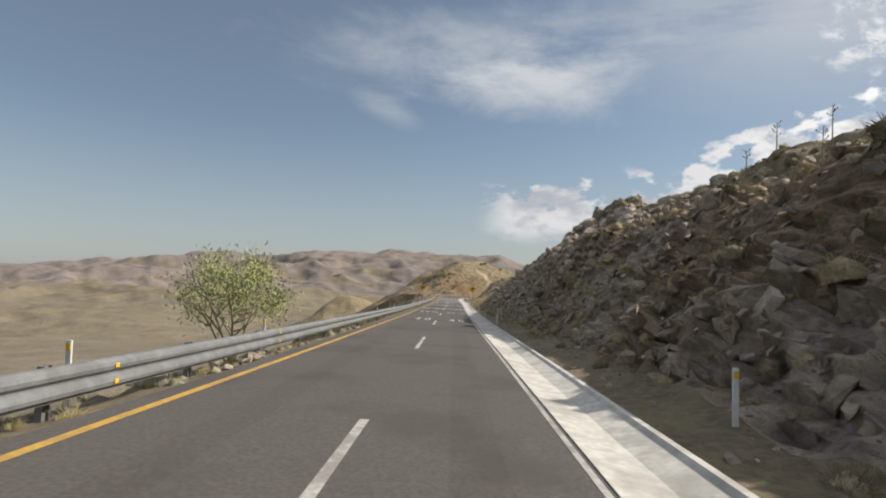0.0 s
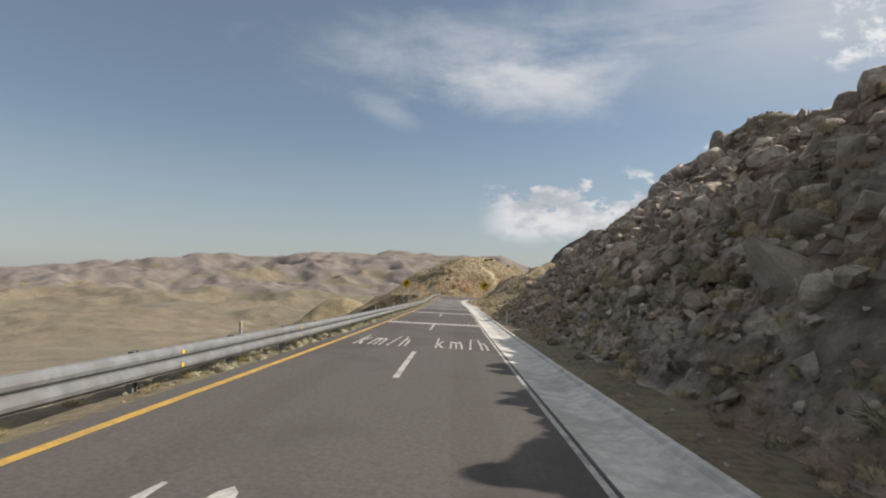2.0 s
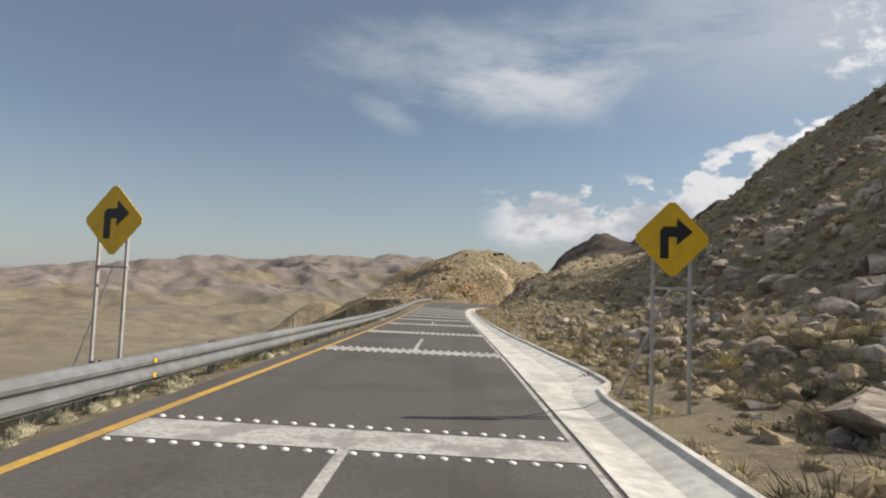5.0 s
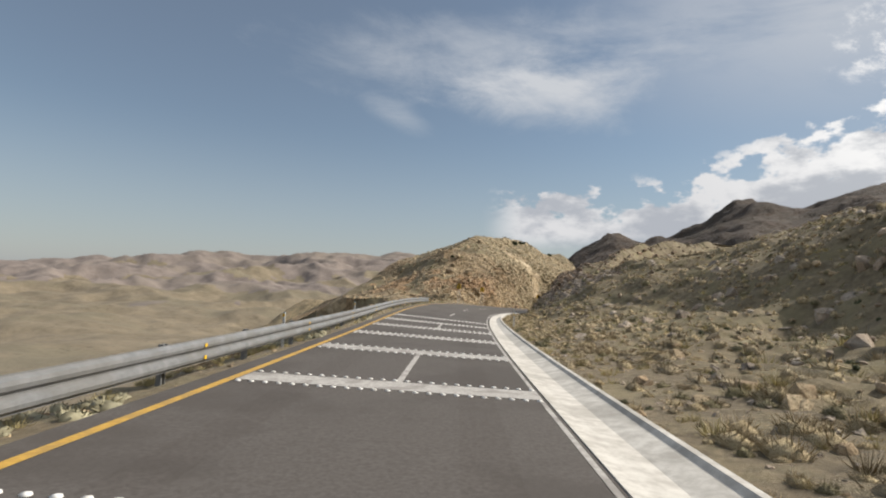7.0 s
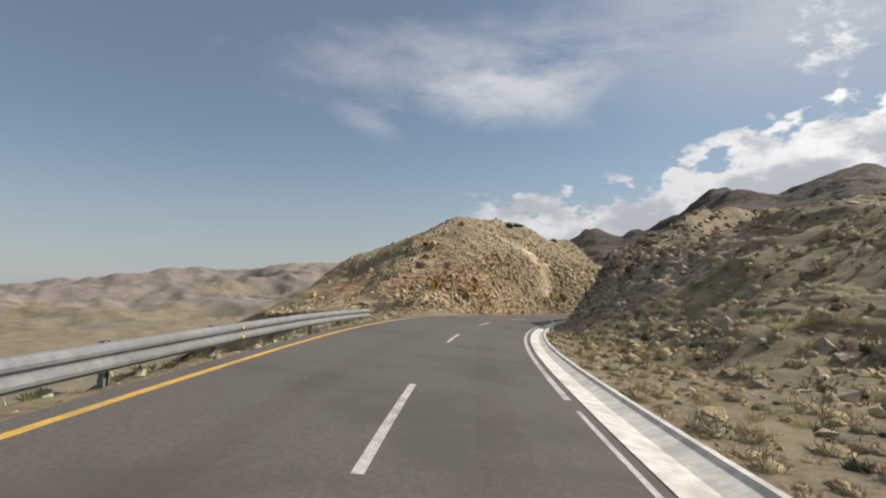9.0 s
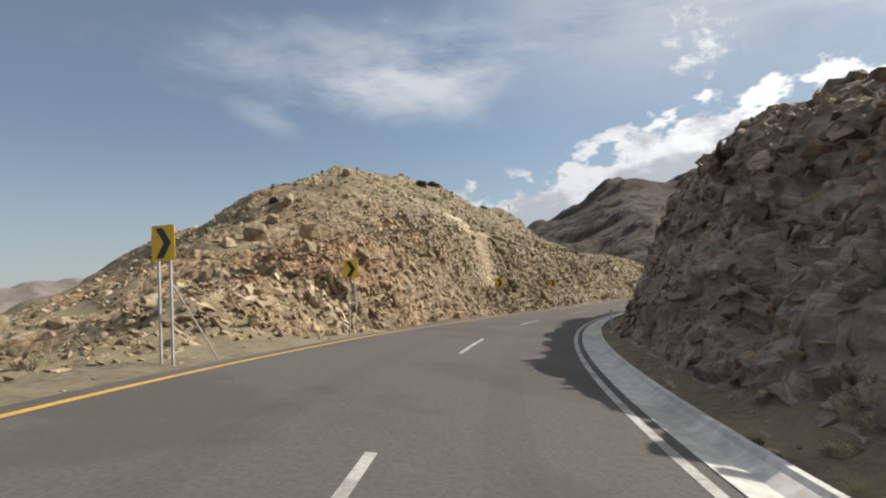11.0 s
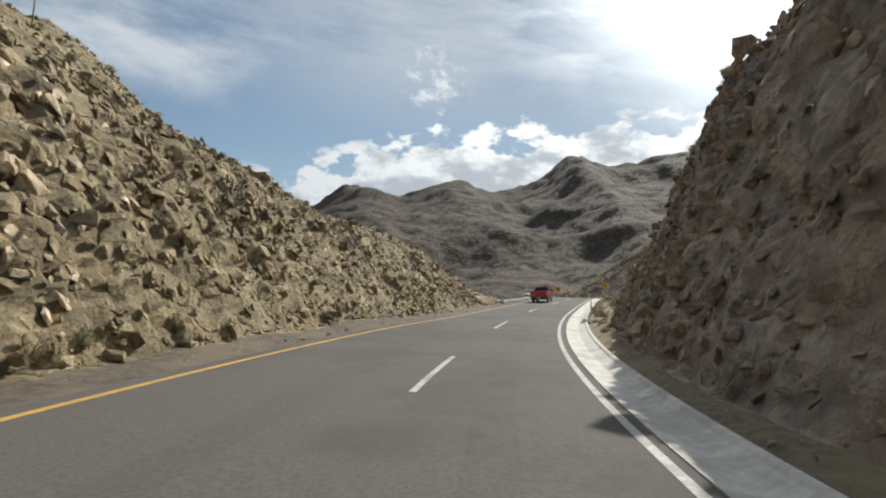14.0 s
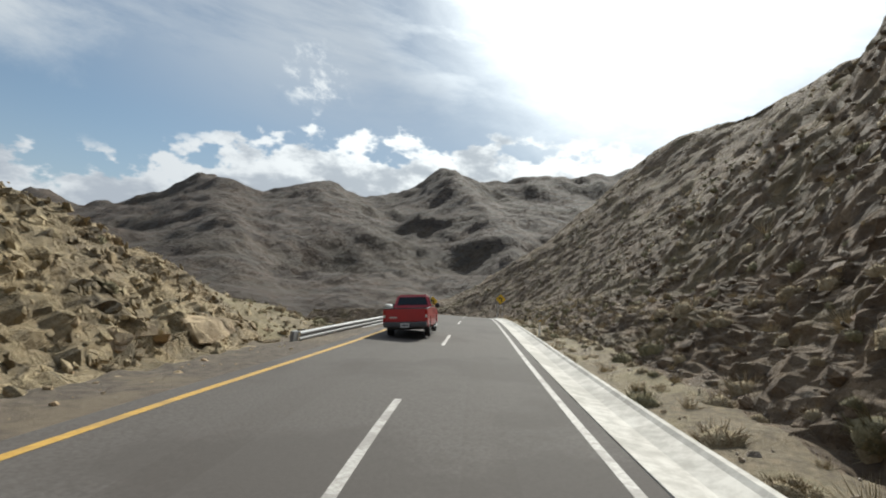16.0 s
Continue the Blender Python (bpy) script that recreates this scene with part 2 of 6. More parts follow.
M["soil"] = material("soil", (0.122, 0.096, 0.056), (0.235, 0.186, 0.112), 2.2, 0.95, 0.9, 14, (0.22, 0.185, 0.10), 0.35, 0.6, spots=0.5)
M["shoulder"] = material("shoulder", (0.125, 0.098, 0.062), (0.24, 0.19, 0.12), 5, 0.95, 0.9, 25, (0.25, 0.21, 0.12), 0.5, 0.6, spots=0.5)
M["rock_grey"] = material("rock_grey", (0.235, 0.182, 0.136), (0.46, 0.38, 0.30), 1.1, 0.9, 0.8, 9, (0.27, 0.18, 0.115), 0.25, 0.6, cracks=0.2, crack_scale=0.9, spots=0.35, bump_distance=0.16, facets=0.6, facet_scale=1.5)
M["rock_tan"] = material("rock_tan", (0.21, 0.148, 0.08), (0.44, 0.335, 0.20), 0.9, 0.9, 0.9, 9, (0.35, 0.225, 0.115), 0.16, 0.5, cracks=0.2, crack_scale=0.9, spots=0.5, bump_distance=0.16, facets=0.6, facet_scale=1.6)
M["rock_olive"] = material("rock_olive", (0.19, 0.146, 0.08), (0.41, 0.325, 0.195), 0.9, 0.9, 0.9, 9, (0.32, 0.235, 0.135), 0.2, 0.5, cracks=0.25, crack_scale=0.9, spots=0.5, bump_distance=0.18, facets=0.6, facet_scale=1.6)
M["rock_slab"] = material("rock_slab", (0.33, 0.25, 0.15), (0.50, 0.40, 0.265), 0.7, 0.9, 0.8, 6, (0.33, 0.24, 0.135), 0.3, 0.6, cracks=0.25, crack_scale=0.6, spots=0.35, bump_distance=0.14, facets=0.3, facet_scale=0.8)
M["rock_rust"] = material("rock_rust", (0.26, 0.15, 0.07), (0.47, 0.31, 0.165), 1.0, 0.9, 0.9, 9, (0.33, 0.24, 0.15), 0.3, 0.6, cracks=0.2, crack_scale=0.9, spots=0.5, bump_distance=0.16, facets=0.6, facet_scale=1.8)
M["earth"] = material("earth", (0.19, 0.13, 0.084), (0.345, 0.25, 0.168), 1.2, 0.95, 1.0, 8, (0.175, 0.138, 0.078), 0.5, 0.6, spots=0.6, bump_distance=0.14, facets=0.35, facet_scale=2.5)
M["verge_dark"] = material("verge_dark", (0.075, 0.060, 0.046), (0.150, 0.120, 0.092), 4, 0.95, 0.9, 25, (0.19, 0.15, 0.10), 0.4, 0.6, spots=0.4)
# right slope beyond the crag: its shade is mixed into this darker brown
M["rock_brown_shaded"] = material("rock_brown_shaded", (0.105, 0.072, 0.045), (0.215, 0.156, 0.10), 0.9, 0.95, 0.9, 9, (0.17, 0.13, 0.07), 0.25, 0.7, spots=0.5, bump_distance=0.14, facets=0.45, facet_scale=1.8)
M["boulder"] = material("boulder", (0.25, 0.20, 0.155), (0.48, 0.405, 0.325), 1.8, 0.9, 0.55, 10, (0.32, 0.23, 0.155), 0.7, 0.5, cracks=0.3, crack_scale=1.4, spots=0.35, vary=0.5, bump_distance=0.16, facets=0.35, facet_scale=1.3)
M["desert"] = material("desert", (0.150, 0.121, 0.080), (0.222, 0.180, 0.122), 0.03, 0.95, 0.6, 0.08, (0.165, 0.14, 0.092), 0.006, 0.8, spots=0.85, bump_distance=3.0, spot_scale=0.16)
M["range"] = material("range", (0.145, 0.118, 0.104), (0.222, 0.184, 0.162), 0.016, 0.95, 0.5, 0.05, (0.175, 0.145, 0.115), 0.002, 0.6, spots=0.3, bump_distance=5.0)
# backlit mountains: the shade of their near slopes is put into this near-black brown
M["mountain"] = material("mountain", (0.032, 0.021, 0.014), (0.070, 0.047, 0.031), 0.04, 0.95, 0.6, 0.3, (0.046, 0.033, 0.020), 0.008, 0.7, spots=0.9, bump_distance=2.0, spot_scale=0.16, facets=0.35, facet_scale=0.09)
M["galvanised"] = material("galvanised", (0.175, 0.18, 0.185), (0.25, 0.255, 0.26), 3, 0.6, 0.05, None, (0.18, 0.175, 0.165), 0.7, 0.5, metallic=0.3)
M["sign_yellow"] = material("sign_yellow", (0.72, 0.43, 0.012), (0.80, 0.49, 0.016), 6, 0.5, 0.0, None, (0.58, 0.36, 0.03), 2.0, 0.4)
M["sign_black"] = material("sign_black", (0.012, 0.012, 0.014), (0.02, 0.02, 0.022), 6, 0.5, 0.0)
M["post_white"] = material("post_white", (0.62, 0.61, 0.58), (0.75, 0.74, 0.72), 8, 0.6, 0.05, None, (0.5, 0.47, 0.42), 3, 0.4)
M["post_metal"] = material("post_metal", (0.40, 0.385, 0.37), (0.52, 0.50, 0.48), 8, 0.6, 0.05, None, (0.36, 0.27, 0.2), 4, 0.4, metallic=0.4)
M["scrub_green"] = material("scrub_green", (0.15, 0.13, 0.068), (0.29, 0.25, 0.14), 9, 0.95, 0.9, 40, vary=0.3, spots=0.3, bump_distance=0.06)
M["scrub_dry"] = material("scrub_dry", (0.36, 0.275, 0.155), (0.55, 0.445, 0.27), 9, 0.95, 0.9, 40, vary=0.3, spots=0.2, bump_distance=0.06)
M["scrub_grey"] = material("scrub_grey", (0.28, 0.215, 0.13), (0.46, 0.375, 0.24), 9, 0.95, 0.9, 40, vary=0.3, spots=0.2, bump_distance=0.06)
M["leaf"] = material("leaf", (0.24, 0.26, 0.09), (0.38, 0.40, 0.17), 6, 0.8, 0.0, vary=0.4)
M["bark"] = material("bark", (0.20, 0.17, 0.10), (0.32, 0.28, 0.18), 12, 0.9, 0.4)

# ---- road line ----
KNOT = 14.2
HEAD = [1.31, 1.27, 1.23, 1.23, 1.37, 1.52, 1.35, 1.05, 0.69, 0.63, 1.17, 2.27, 4.59, 8.54, 14.69, 22.85, 31.25, 38.85, 46.16, 52.12, 56.44]
GRADE = [-2.51, -2.51, -2.44, -2.29, -2.09, -1.85, -1.8, -1.87, -1.94, -1.9, -1.63, -1.38, -1.6, -2.01, -2.1, -2.31, -2.57, -2.26, -1.5, -0.63, -0.11]
BANK = [-1.39, -1.21, -1.55, -1.63, -1.44, -1.34, -1.25, -1.0, -0.51, -0.41, -1.34, -2.66, -4.61, -6.27, -6.11, -3.96, -2.12, -1.35, 0.31, 2.79, 5.69]
S0, S1, DS = -80.0, 460.0, 0.25
STATION = np.arange(S0, S1 + DS / 2, DS)


def smooth_curve(knots, values, q):
    """A curve through the knots with smooth slopes."""
    knots, values = np.asarray(knots, float), np.asarray(values, float)
    gap, slope = np.diff(knots), np.diff(values) / np.diff(knots)
    d = np.concatenate([slope[:1], (slope[:-1] * gap[1:] + slope[1:] * gap[:-1]) / (gap[1:] + gap[:-1]), slope[-1:]])
    least = 3 * np.minimum(np.abs(np.concatenate([slope[:1], slope])), np.abs(np.concatenate([slope, slope[-1:]])))
    d = np.clip(d, -least, least)
    k = np.clip(np.searchsorted(knots, q) - 1, 0, len(knots) - 2)
    h = knots[k + 1] - knots[k]
    u = np.clip((q - knots[k]) / h, 0, 1)
    return (values[k] * (1 + 2 * u) * (1 - u) ** 2 + h * d[k] * u * (1 - u) ** 2 + values[k + 1] * u * u * (3 - 2 * u) + h * d[k + 1] * u * u * (u - 1))


def table(pairs, q):
    a = np.array(pairs, float)
    return smooth_curve(a[:, 0], a[:, 1], q)


_ks = [-80.0, -20.0] + [KNOT * i for i in range(len(HEAD))] + [302.0, 345.0, 370.0, 400.0, 460.0]
_head = np.radians(smooth_curve(_ks, [HEAD[0]] * 2 + HEAD + [58.2, 57.5, 46.0, 20.0, -40.0], STATION))
_grade = np.radians(smooth_curve(_ks, [GRADE[0]] * 2 + GRADE + [0.1, -2.0, -4.5, -6, -5], STATION))
_bank = np.radians(smooth_curve(_ks, [BANK[0]] * 2 + BANK + [5.6, 5.5, 5.5, 5.0, 5.0], STATION))
_step = np.stack([np.sin(_head) * np.cos(_grade), np.cos(_head) * np.cos(_grade), np.sin(_grade)], 1) * DS
LINE = np.concatenate([[[0, 0, 0]], np.cumsum((_step[1:] + _step[:-1]) / 2, axis=0)])
LINE -= LINE[int(round(-S0 / DS))]


def road_point(s, d, h=0.0):
    """World points at s metres along the road, d metres to the right of the line, h above the road."""
    s, d, h = np.broadcast_arrays(np.asarray(s, float), np.asarray(d, float), np.asarray(h, float))
    base = np.stack([np.interp(s, STATION, LINE[:, i]) for i in range(3)], -1)
    head, bank = np.interp(s, STATION, _head), np.interp(s, STATION, _bank)
    base[..., 0] += np.cos(head) * d
    base[..., 1] -= np.sin(head) * d
    lean = np.radians(np.interp(s, [240, 252, 268, 280, 292, 460], [0, 0.8, 2.9, 4.4, 5.3, 5.3]))
    base[..., 2] += np.tan(bank) * np.clip(d, -7.0, 4.0) - np.tan(lean) * np.clip(d, -40.0, 60.0) + h
    return base


def road_pose(s, d, h=0.0, turn=0.0):
    """A pose standing upright at that place, its +y along the road, turned left by some degrees."""
    p = road_point(s, d, h)
    return pose(*p, 0, 0, -math.degrees(float(np.interp(s, STATION, _head))) + turn)


YELLOW = [(-80, -4.1), (0, -4.1), (60, -3.95), (110, -3.85), (150, -4.1), (175, -4.8), (200, -5.6), (228, -5.8), (250, -5.6), (268, -5.3), (290, -4.3), (305, -3.85), (460, -3.85)]
DASHES = [(-80, -1.15), (0, -1.15), (110, -1.1), (160, -0.95), (205, -1.2), (228, -1.35), (246, -1.35), (270, -1.0), (292, -1.05), (305, -0.85), (460, -0.85)]
EDGE = [(-80, 1.42), (0, 1.45), (100, 1.55), (150, 1.65), (185, 2.0), (210, 2.14), (250, 2.1), (270, 1.92), (300, 1.86), (460, 1.86)]
GUTTER_IN = [(-80, 1.5), (0, 1.52), (100, 1.62), (150, 1.74), (180, 2.15), (208, 2.34), (250, 2.3), (270, 2.18), (460, 2.18)]
GUTTER_OUT = [(-80, 2.72), (0, 2.72), (100.5, 2.8), (102, 3.4), (108, 3.25), (118, 2.9), (160, 2.95), (205, 3.15), (235, 3.2), (250, 3.25), (300, 3.25), (460, 3.25)]

# ---- mesh tools ----
def mesh_object(name, verts, faces, mats, parent=None, smooth=False, mat_index=None):
    me = bpy.data.meshes.new(name)
    me.from_pydata([tuple(v) for v in verts], [], [tuple(f) for f in faces])
    for m in (mats if isinstance(mats, (list, tuple)) else [mats]):
        me.materials.append(m)
    if mat_index is not None:
        me.polygons.foreach_set("material_index", np.asarray(mat_index, np.int32))
    if smooth:
        me.polygons.foreach_set("use_smooth", np.ones(len(me.polygons), bool))
    ob = new(name, me)
    if parent:
        ob.parent = parent
    return ob


def fast_mesh(name, verts, tris, mats, mat_index=None, smooth=False):
    """A mesh of triangles or quads from arrays."""
    verts, tris = np.asarray(verts, np.float32), np.asarray(tris, np.int32)
    k = tris.shape[1]
    me = bpy.data.meshes.new(name)
    me.vertices.add(len(verts))
    me.vertices.foreach_set("co", verts.ravel())
    me.loops.add(tris.size)
    me.loops.foreach_set("vertex_index", tris.ravel())
    me.polygons.add(len(tris))
    me.polygons.foreach_set("loop_start", np.arange(0, tris.size, k, dtype=np.int32))
    me.polygons.foreach_set("loop_total", np.full(len(tris), k, np.int32))
    for m in (mats if isinstance(mats, (list, tuple)) else [mats]):
        me.materials.append(m)
    if mat_index is not None:
        me.polygons.foreach_set("material_index", np.asarray(mat_index, np.int32))
    me.polygons.foreach_set("use_smooth", np.full(len(tris), smooth, bool))
    me.update(calc_edges=True)
    return new(name, me)


def part(name, bm, mat, parent, label="", smooth=False):
    me = bpy.data.meshes.new(name)
    bm.to_mesh(me)
    bm.free()
    for m in (mat if isinstance(mat, (list, tuple)) else [mat]):
        me.materials.append(m)
    if smooth:
        me.polygons.foreach_set("use_smooth", np.ones(len(me.polygons), bool))
    ob = new(name, me)
    ob.parent = parent
    if label:
        tagged(ob, label)
    return ob


def box_bm(size, at=(0, 0, 0), bevel=0.0, turn=None, bm=None):
    own = bm is None
    b2 = bmesh.new()
    bmesh.ops.create_cube(b2, size=1)
    bmesh.ops.scale(b2, vec=size, verts=b2.verts)
    if bevel:
        bmesh.ops.bevel(b2, geom=b2.edges[:], offset=bevel, segments=2, affect="EDGES", profile=0.6)
    if turn is not None:
        bmesh.ops.transform(b2, matrix=turn, verts=b2.verts)
    bmesh.ops.translate(b2, vec=at, verts=b2.verts)
    if own:
        return b2
    me = bpy.data.meshes.new("tmp")
    b2.to_mesh(me), b2.free()
    bm.from_mesh(me)
    bpy.data.meshes.remove(me)
    return bm


def bar_bm(a, b, w, t=None, bm=None):
    """A bar of section w by t from a to b."""
    a, b = Vector(a), Vector(b)
    q = (b - a).to_track_quat("Z", "Y").to_matrix().to_4x4()
    return box_bm((w, t or w, (b - a).length), (a + b) / 2, min(w, t or w) * 0.15, q, bm)


def tube_bm(points, radii, sides=8, bm=None):
    """A tube with its own radius at each point."""
    bm = bm or bmesh.new()
    rings = []
    for i, p in enumerate(points):
        p = Vector(p)
        way = (Vector(points[min(i + 1, len(points) - 1)]) - Vector(points[max(i - 1, 0)])).normalized()
        q = way.to_track_quat("Z", "Y")
        rings.append([bm.verts.new(p + q @ Vector((math.cos(2 * math.pi * k / sides) * radii[i], math.sin(2 * math.pi * k / sides) * radii[i], 0))) for k in range(sides)])
    for r0, r1 in zip(rings, rings[1:]):
        for k in range(sides):
            bm.faces.new((r0[k], r0[(k + 1) % sides], r1[(k + 1) % sides], r1[k]))
    bm.faces.new(rings[0][::-1]), bm.faces.new(rings[-1])
    return bm


def prism_bm(outline, depth, axis="y"):
    """A flat outline of (x, z) given depth along y, from 0 to depth."""
    bm = bmesh.new()
    n = len(outline)
    a = [bm.verts.new((x, 0, z)) for x, z in outline]
    b = [bm.verts.new((x, depth, z)) for x, z in outline]
    bm.faces.new(a[::-1] if depth < 0 else a), bm.faces.new(b if depth < 0 else b[::-1])
    for i in range(n):
        bm.faces.new((a[i], a[(i + 1) % n], b[(i + 1) % n], b[i]))
    bmesh.ops.recalc_face_normals(bm, faces=bm.faces)
    return bm


def hash01(ix, iy, iz, seed):
    h = (ix.astype(np.int64) * 374761393 + iy.astype(np.int64) * 668265263 + iz.astype(np.int64) * 2147483647 + seed * 974634777) & 0xFFFFFFFF
    h = ((h ^ (h >> 13)) * 1274126177) & 0xFFFFFFFF
    h = ((h ^ (h >> 16)) * 2246822519) & 0xFFFFFFFF
    return ((h ^ (h >> 15)) & 0xFFFFFF) / float(0xFFFFFF)


def value_noise(p, seed=0):
    i = np.floor(p)
    f = p - i
    f = f * f * (3 - 2 * f)
    i = i.astype(np.int64)
    out = 0
    for dx in (0, 1):
        for dy in (0, 1):
            for dz in (0, 1):
                w = np.where(dx, f[..., 0], 1 - f[..., 0]) * np.where(dy, f[..., 1], 1 - f[..., 1]) * np.where(dz, f[..., 2], 1 - f[..., 2])
                out = out + w * hash01(i[..., 0] + dx, i[..., 1] + dy, i[..., 2] + dz, seed)
    return out * 2 - 1


def fbm(p, octaves=4, seed=0, gain=0.5):
    out, amp = 0, 1.0
    for o in range(octaves):
        out = out + amp * value_noise(p * 2.0 ** o, seed + o)
        amp *= gain
    return out


def block_noise(p, seed=0, tilt=0.9):
    """Angular blocks: each cell has its own step and its own slant."""
    i = np.floor(p).astype(np.int64)
    best = np.full(p.shape[:-1], 1e9)
    val = np.zeros(p.shape[:-1])
    for dx in (-1, 0, 1):
        for dy in (-1, 0, 1):
            for dz in (-1, 0, 1):
                c = i + np.array([dx, dy, dz])
                r = [hash01(c[..., 0], c[..., 1], c[..., 2], seed + k) for k in range(7)]
                off = np.stack([p[..., 0] - c[..., 0] - r[0], p[..., 1] - c[..., 1] - r[1], p[..., 2] - c[..., 2] - r[2]], -1)
                dist = np.abs(off).sum(-1) + (off ** 2).sum(-1)
                v = (r[3] * 2 - 1) + tilt * (off[..., 0] * (r[4] * 2 - 1) + off[..., 1] * (r[5] * 2 - 1) + off[..., 2] * (r[6] * 2 - 1))
                near = dist < best
                best, val = np.where(near, dist, best), np.where(near, v, val)
    return val


# ---- ground ----
# station, verge end (d, h), top of the cut (d, h); then the crest of the hill (d, h)
RIGHT_CUT = [(-80, 4.6, 0.1, 8.8, 4.4), (20, 4.6, 0.1, 8.8, 4.6), (36, 4.6, 0.1, 8.4, 5.7), (46, 4.6, 0.1, 8.2, 6.0), (56, 4.6, 0.1, 8.7, 5.6), (63, 4.6, 0.1, 9.5, 5.2), (80, 4.8, 0.1, 10, 5), (95, 5, 0.1, 9, 2.6), (110, 5, 0.1, 9, 1.8), (125, 5.5, 0.1, 12, 1.8),
             (140, 6, 0.1, 14, 1.5), (165, 7, 0, 16, 1.6), (185, 6, 0.1, 12, 2), (197, 5, 0.1, 9, 3), (205, 4.4, 0.1, 8, 4.5), (212, 4.1, 0.1, 7.8, 5.7), (238, 4.1, 0.1, 8.3, 8.4), (252, 4.2, 0.1, 8.3, 9.8), (266, 4.3, 0.1, 8.4, 10.4),
             (280, 4.8, 0.1, 9, 10.6), (300, 5.5, 0.2, 10, 4.0), (315, 5.5, 0.2, 10, 3.5), (345, 5.5, 0.2, 11, 4), (460, 5.5, 0.2, 12, 5)]
RIGHT_TOP = [(-80, 22, 10.8), (25, 22, 11.2), (71, 24, 14.5), (80, 24, 16.6), (90, 26, 16.7), (100, 30, 17.4), (110, 38, 20), (120, 42, 22.5),
             (135, 46, 27.5), (148, 46, 26), (160, 46, 20.5), (172, 45, 17), (185, 42, 14), (195, 30, 10), (205, 16, 7.6), (223, 14, 10.1),
             (238, 13, 12.8), (250, 13.0, 15.0), (258, 13.2, 16.6), (266, 14, 17.3), (288, 15, 18.8), (296, 17, 17.6), (309, 20, 18.8), (316, 22, 19.6),
             (330, 30, 26.5), (345, 42, 36), (368, 45, 41), (380, 46, 43), (392, 46, 36), (404, 46, 24), (416, 42, 9), (460, 40, 0)]
LEFT_CUT = [(-80, -6.0, -0.35, -12, -4), (150, -6.0, -0.35, -12, -4), (190, -7.2, -0.3, -12, -3), (200, -8, -0.2, -11, -0.6), (208, -8, -0.1, -11, 0.5), (214, -8, 0, -11, 1.8), (227, -8, 0, -11, 5.4), (235, -8, 0, -11, 6.8),
             (244, -7.8, 0, -11, 7.2), (265, -7.4, 0, -11, 5.7), (275, -7.2, 0, -11, 5.0), (295, -6.9, 0, -10.5, 3.5), (305, -6.6, -0.2, -10, 1.0), (315, -6.6, -0.55, -10, -1.0), (330, -6.6, -0.7, -12, -3), (460, -6.6, -0.7, -12, -3)]
LEFT_TOP = [(-80, -30, -14), (150, -30, -14), (190, -24, -9), (200, -20, -4), (208, -20, -2.6), (214, -22, 0.2), (220, -23, 4.0), (227, -24, 8.5),
             (235, -25, 13.2), (244, -26, 16.2), (255, -26, 16.5), (265, -25, 13.8), (275, -24, 10.3), (285, -23, 7.2), (295, -20, 5.8), (305, -18, 2.6),
             (315, -18, -2), (330, -30, -8), (460, -30, -8)]
SG = np.concatenate([np.arange(-62, 0, 0.8), np.arange(0, 200, 0.45), np.arange(200, 310, 0.3), np.arange(310, 440, 0.7)])


def columns(knots, counts):
    """Points along a broken line in each cross-section: knots is a list of (d, h) arrays."""
    ds, hs, seg = [], [], []
    for k, n in enumerate(counts):
        for j in range(n):
            u = j / n
            ds.append(knots[k][0] * (1 - u) + knots[k + 1][0] * u)
            hs.append(knots[k][1] * (1 - u) + knots[k + 1][1] * u)
            seg.append(k + u)
    ds.append(knots[-1][0]), hs.append(knots[-1][1]), seg.append(len(counts))
    return np.stack(ds, 1), np.stack(hs, 1), np.array(seg)


def col(tab, k):
    a = np.array(tab, float)
    return smooth_curve(a[:, 0], a[:, k], SG)


def slab_mask(s, h):
    """The pale sound slab in the left hill, leaning back as it rises."""
    return np.clip(1.6 - np.abs(s - 243.5 - 0.5 * (h - 4.0)) / 1.5, 0, 1) * np.clip((h - 2.0) / 1.5, 0, 1) * np.clip((14 - h) / 2.5, 0, 1)


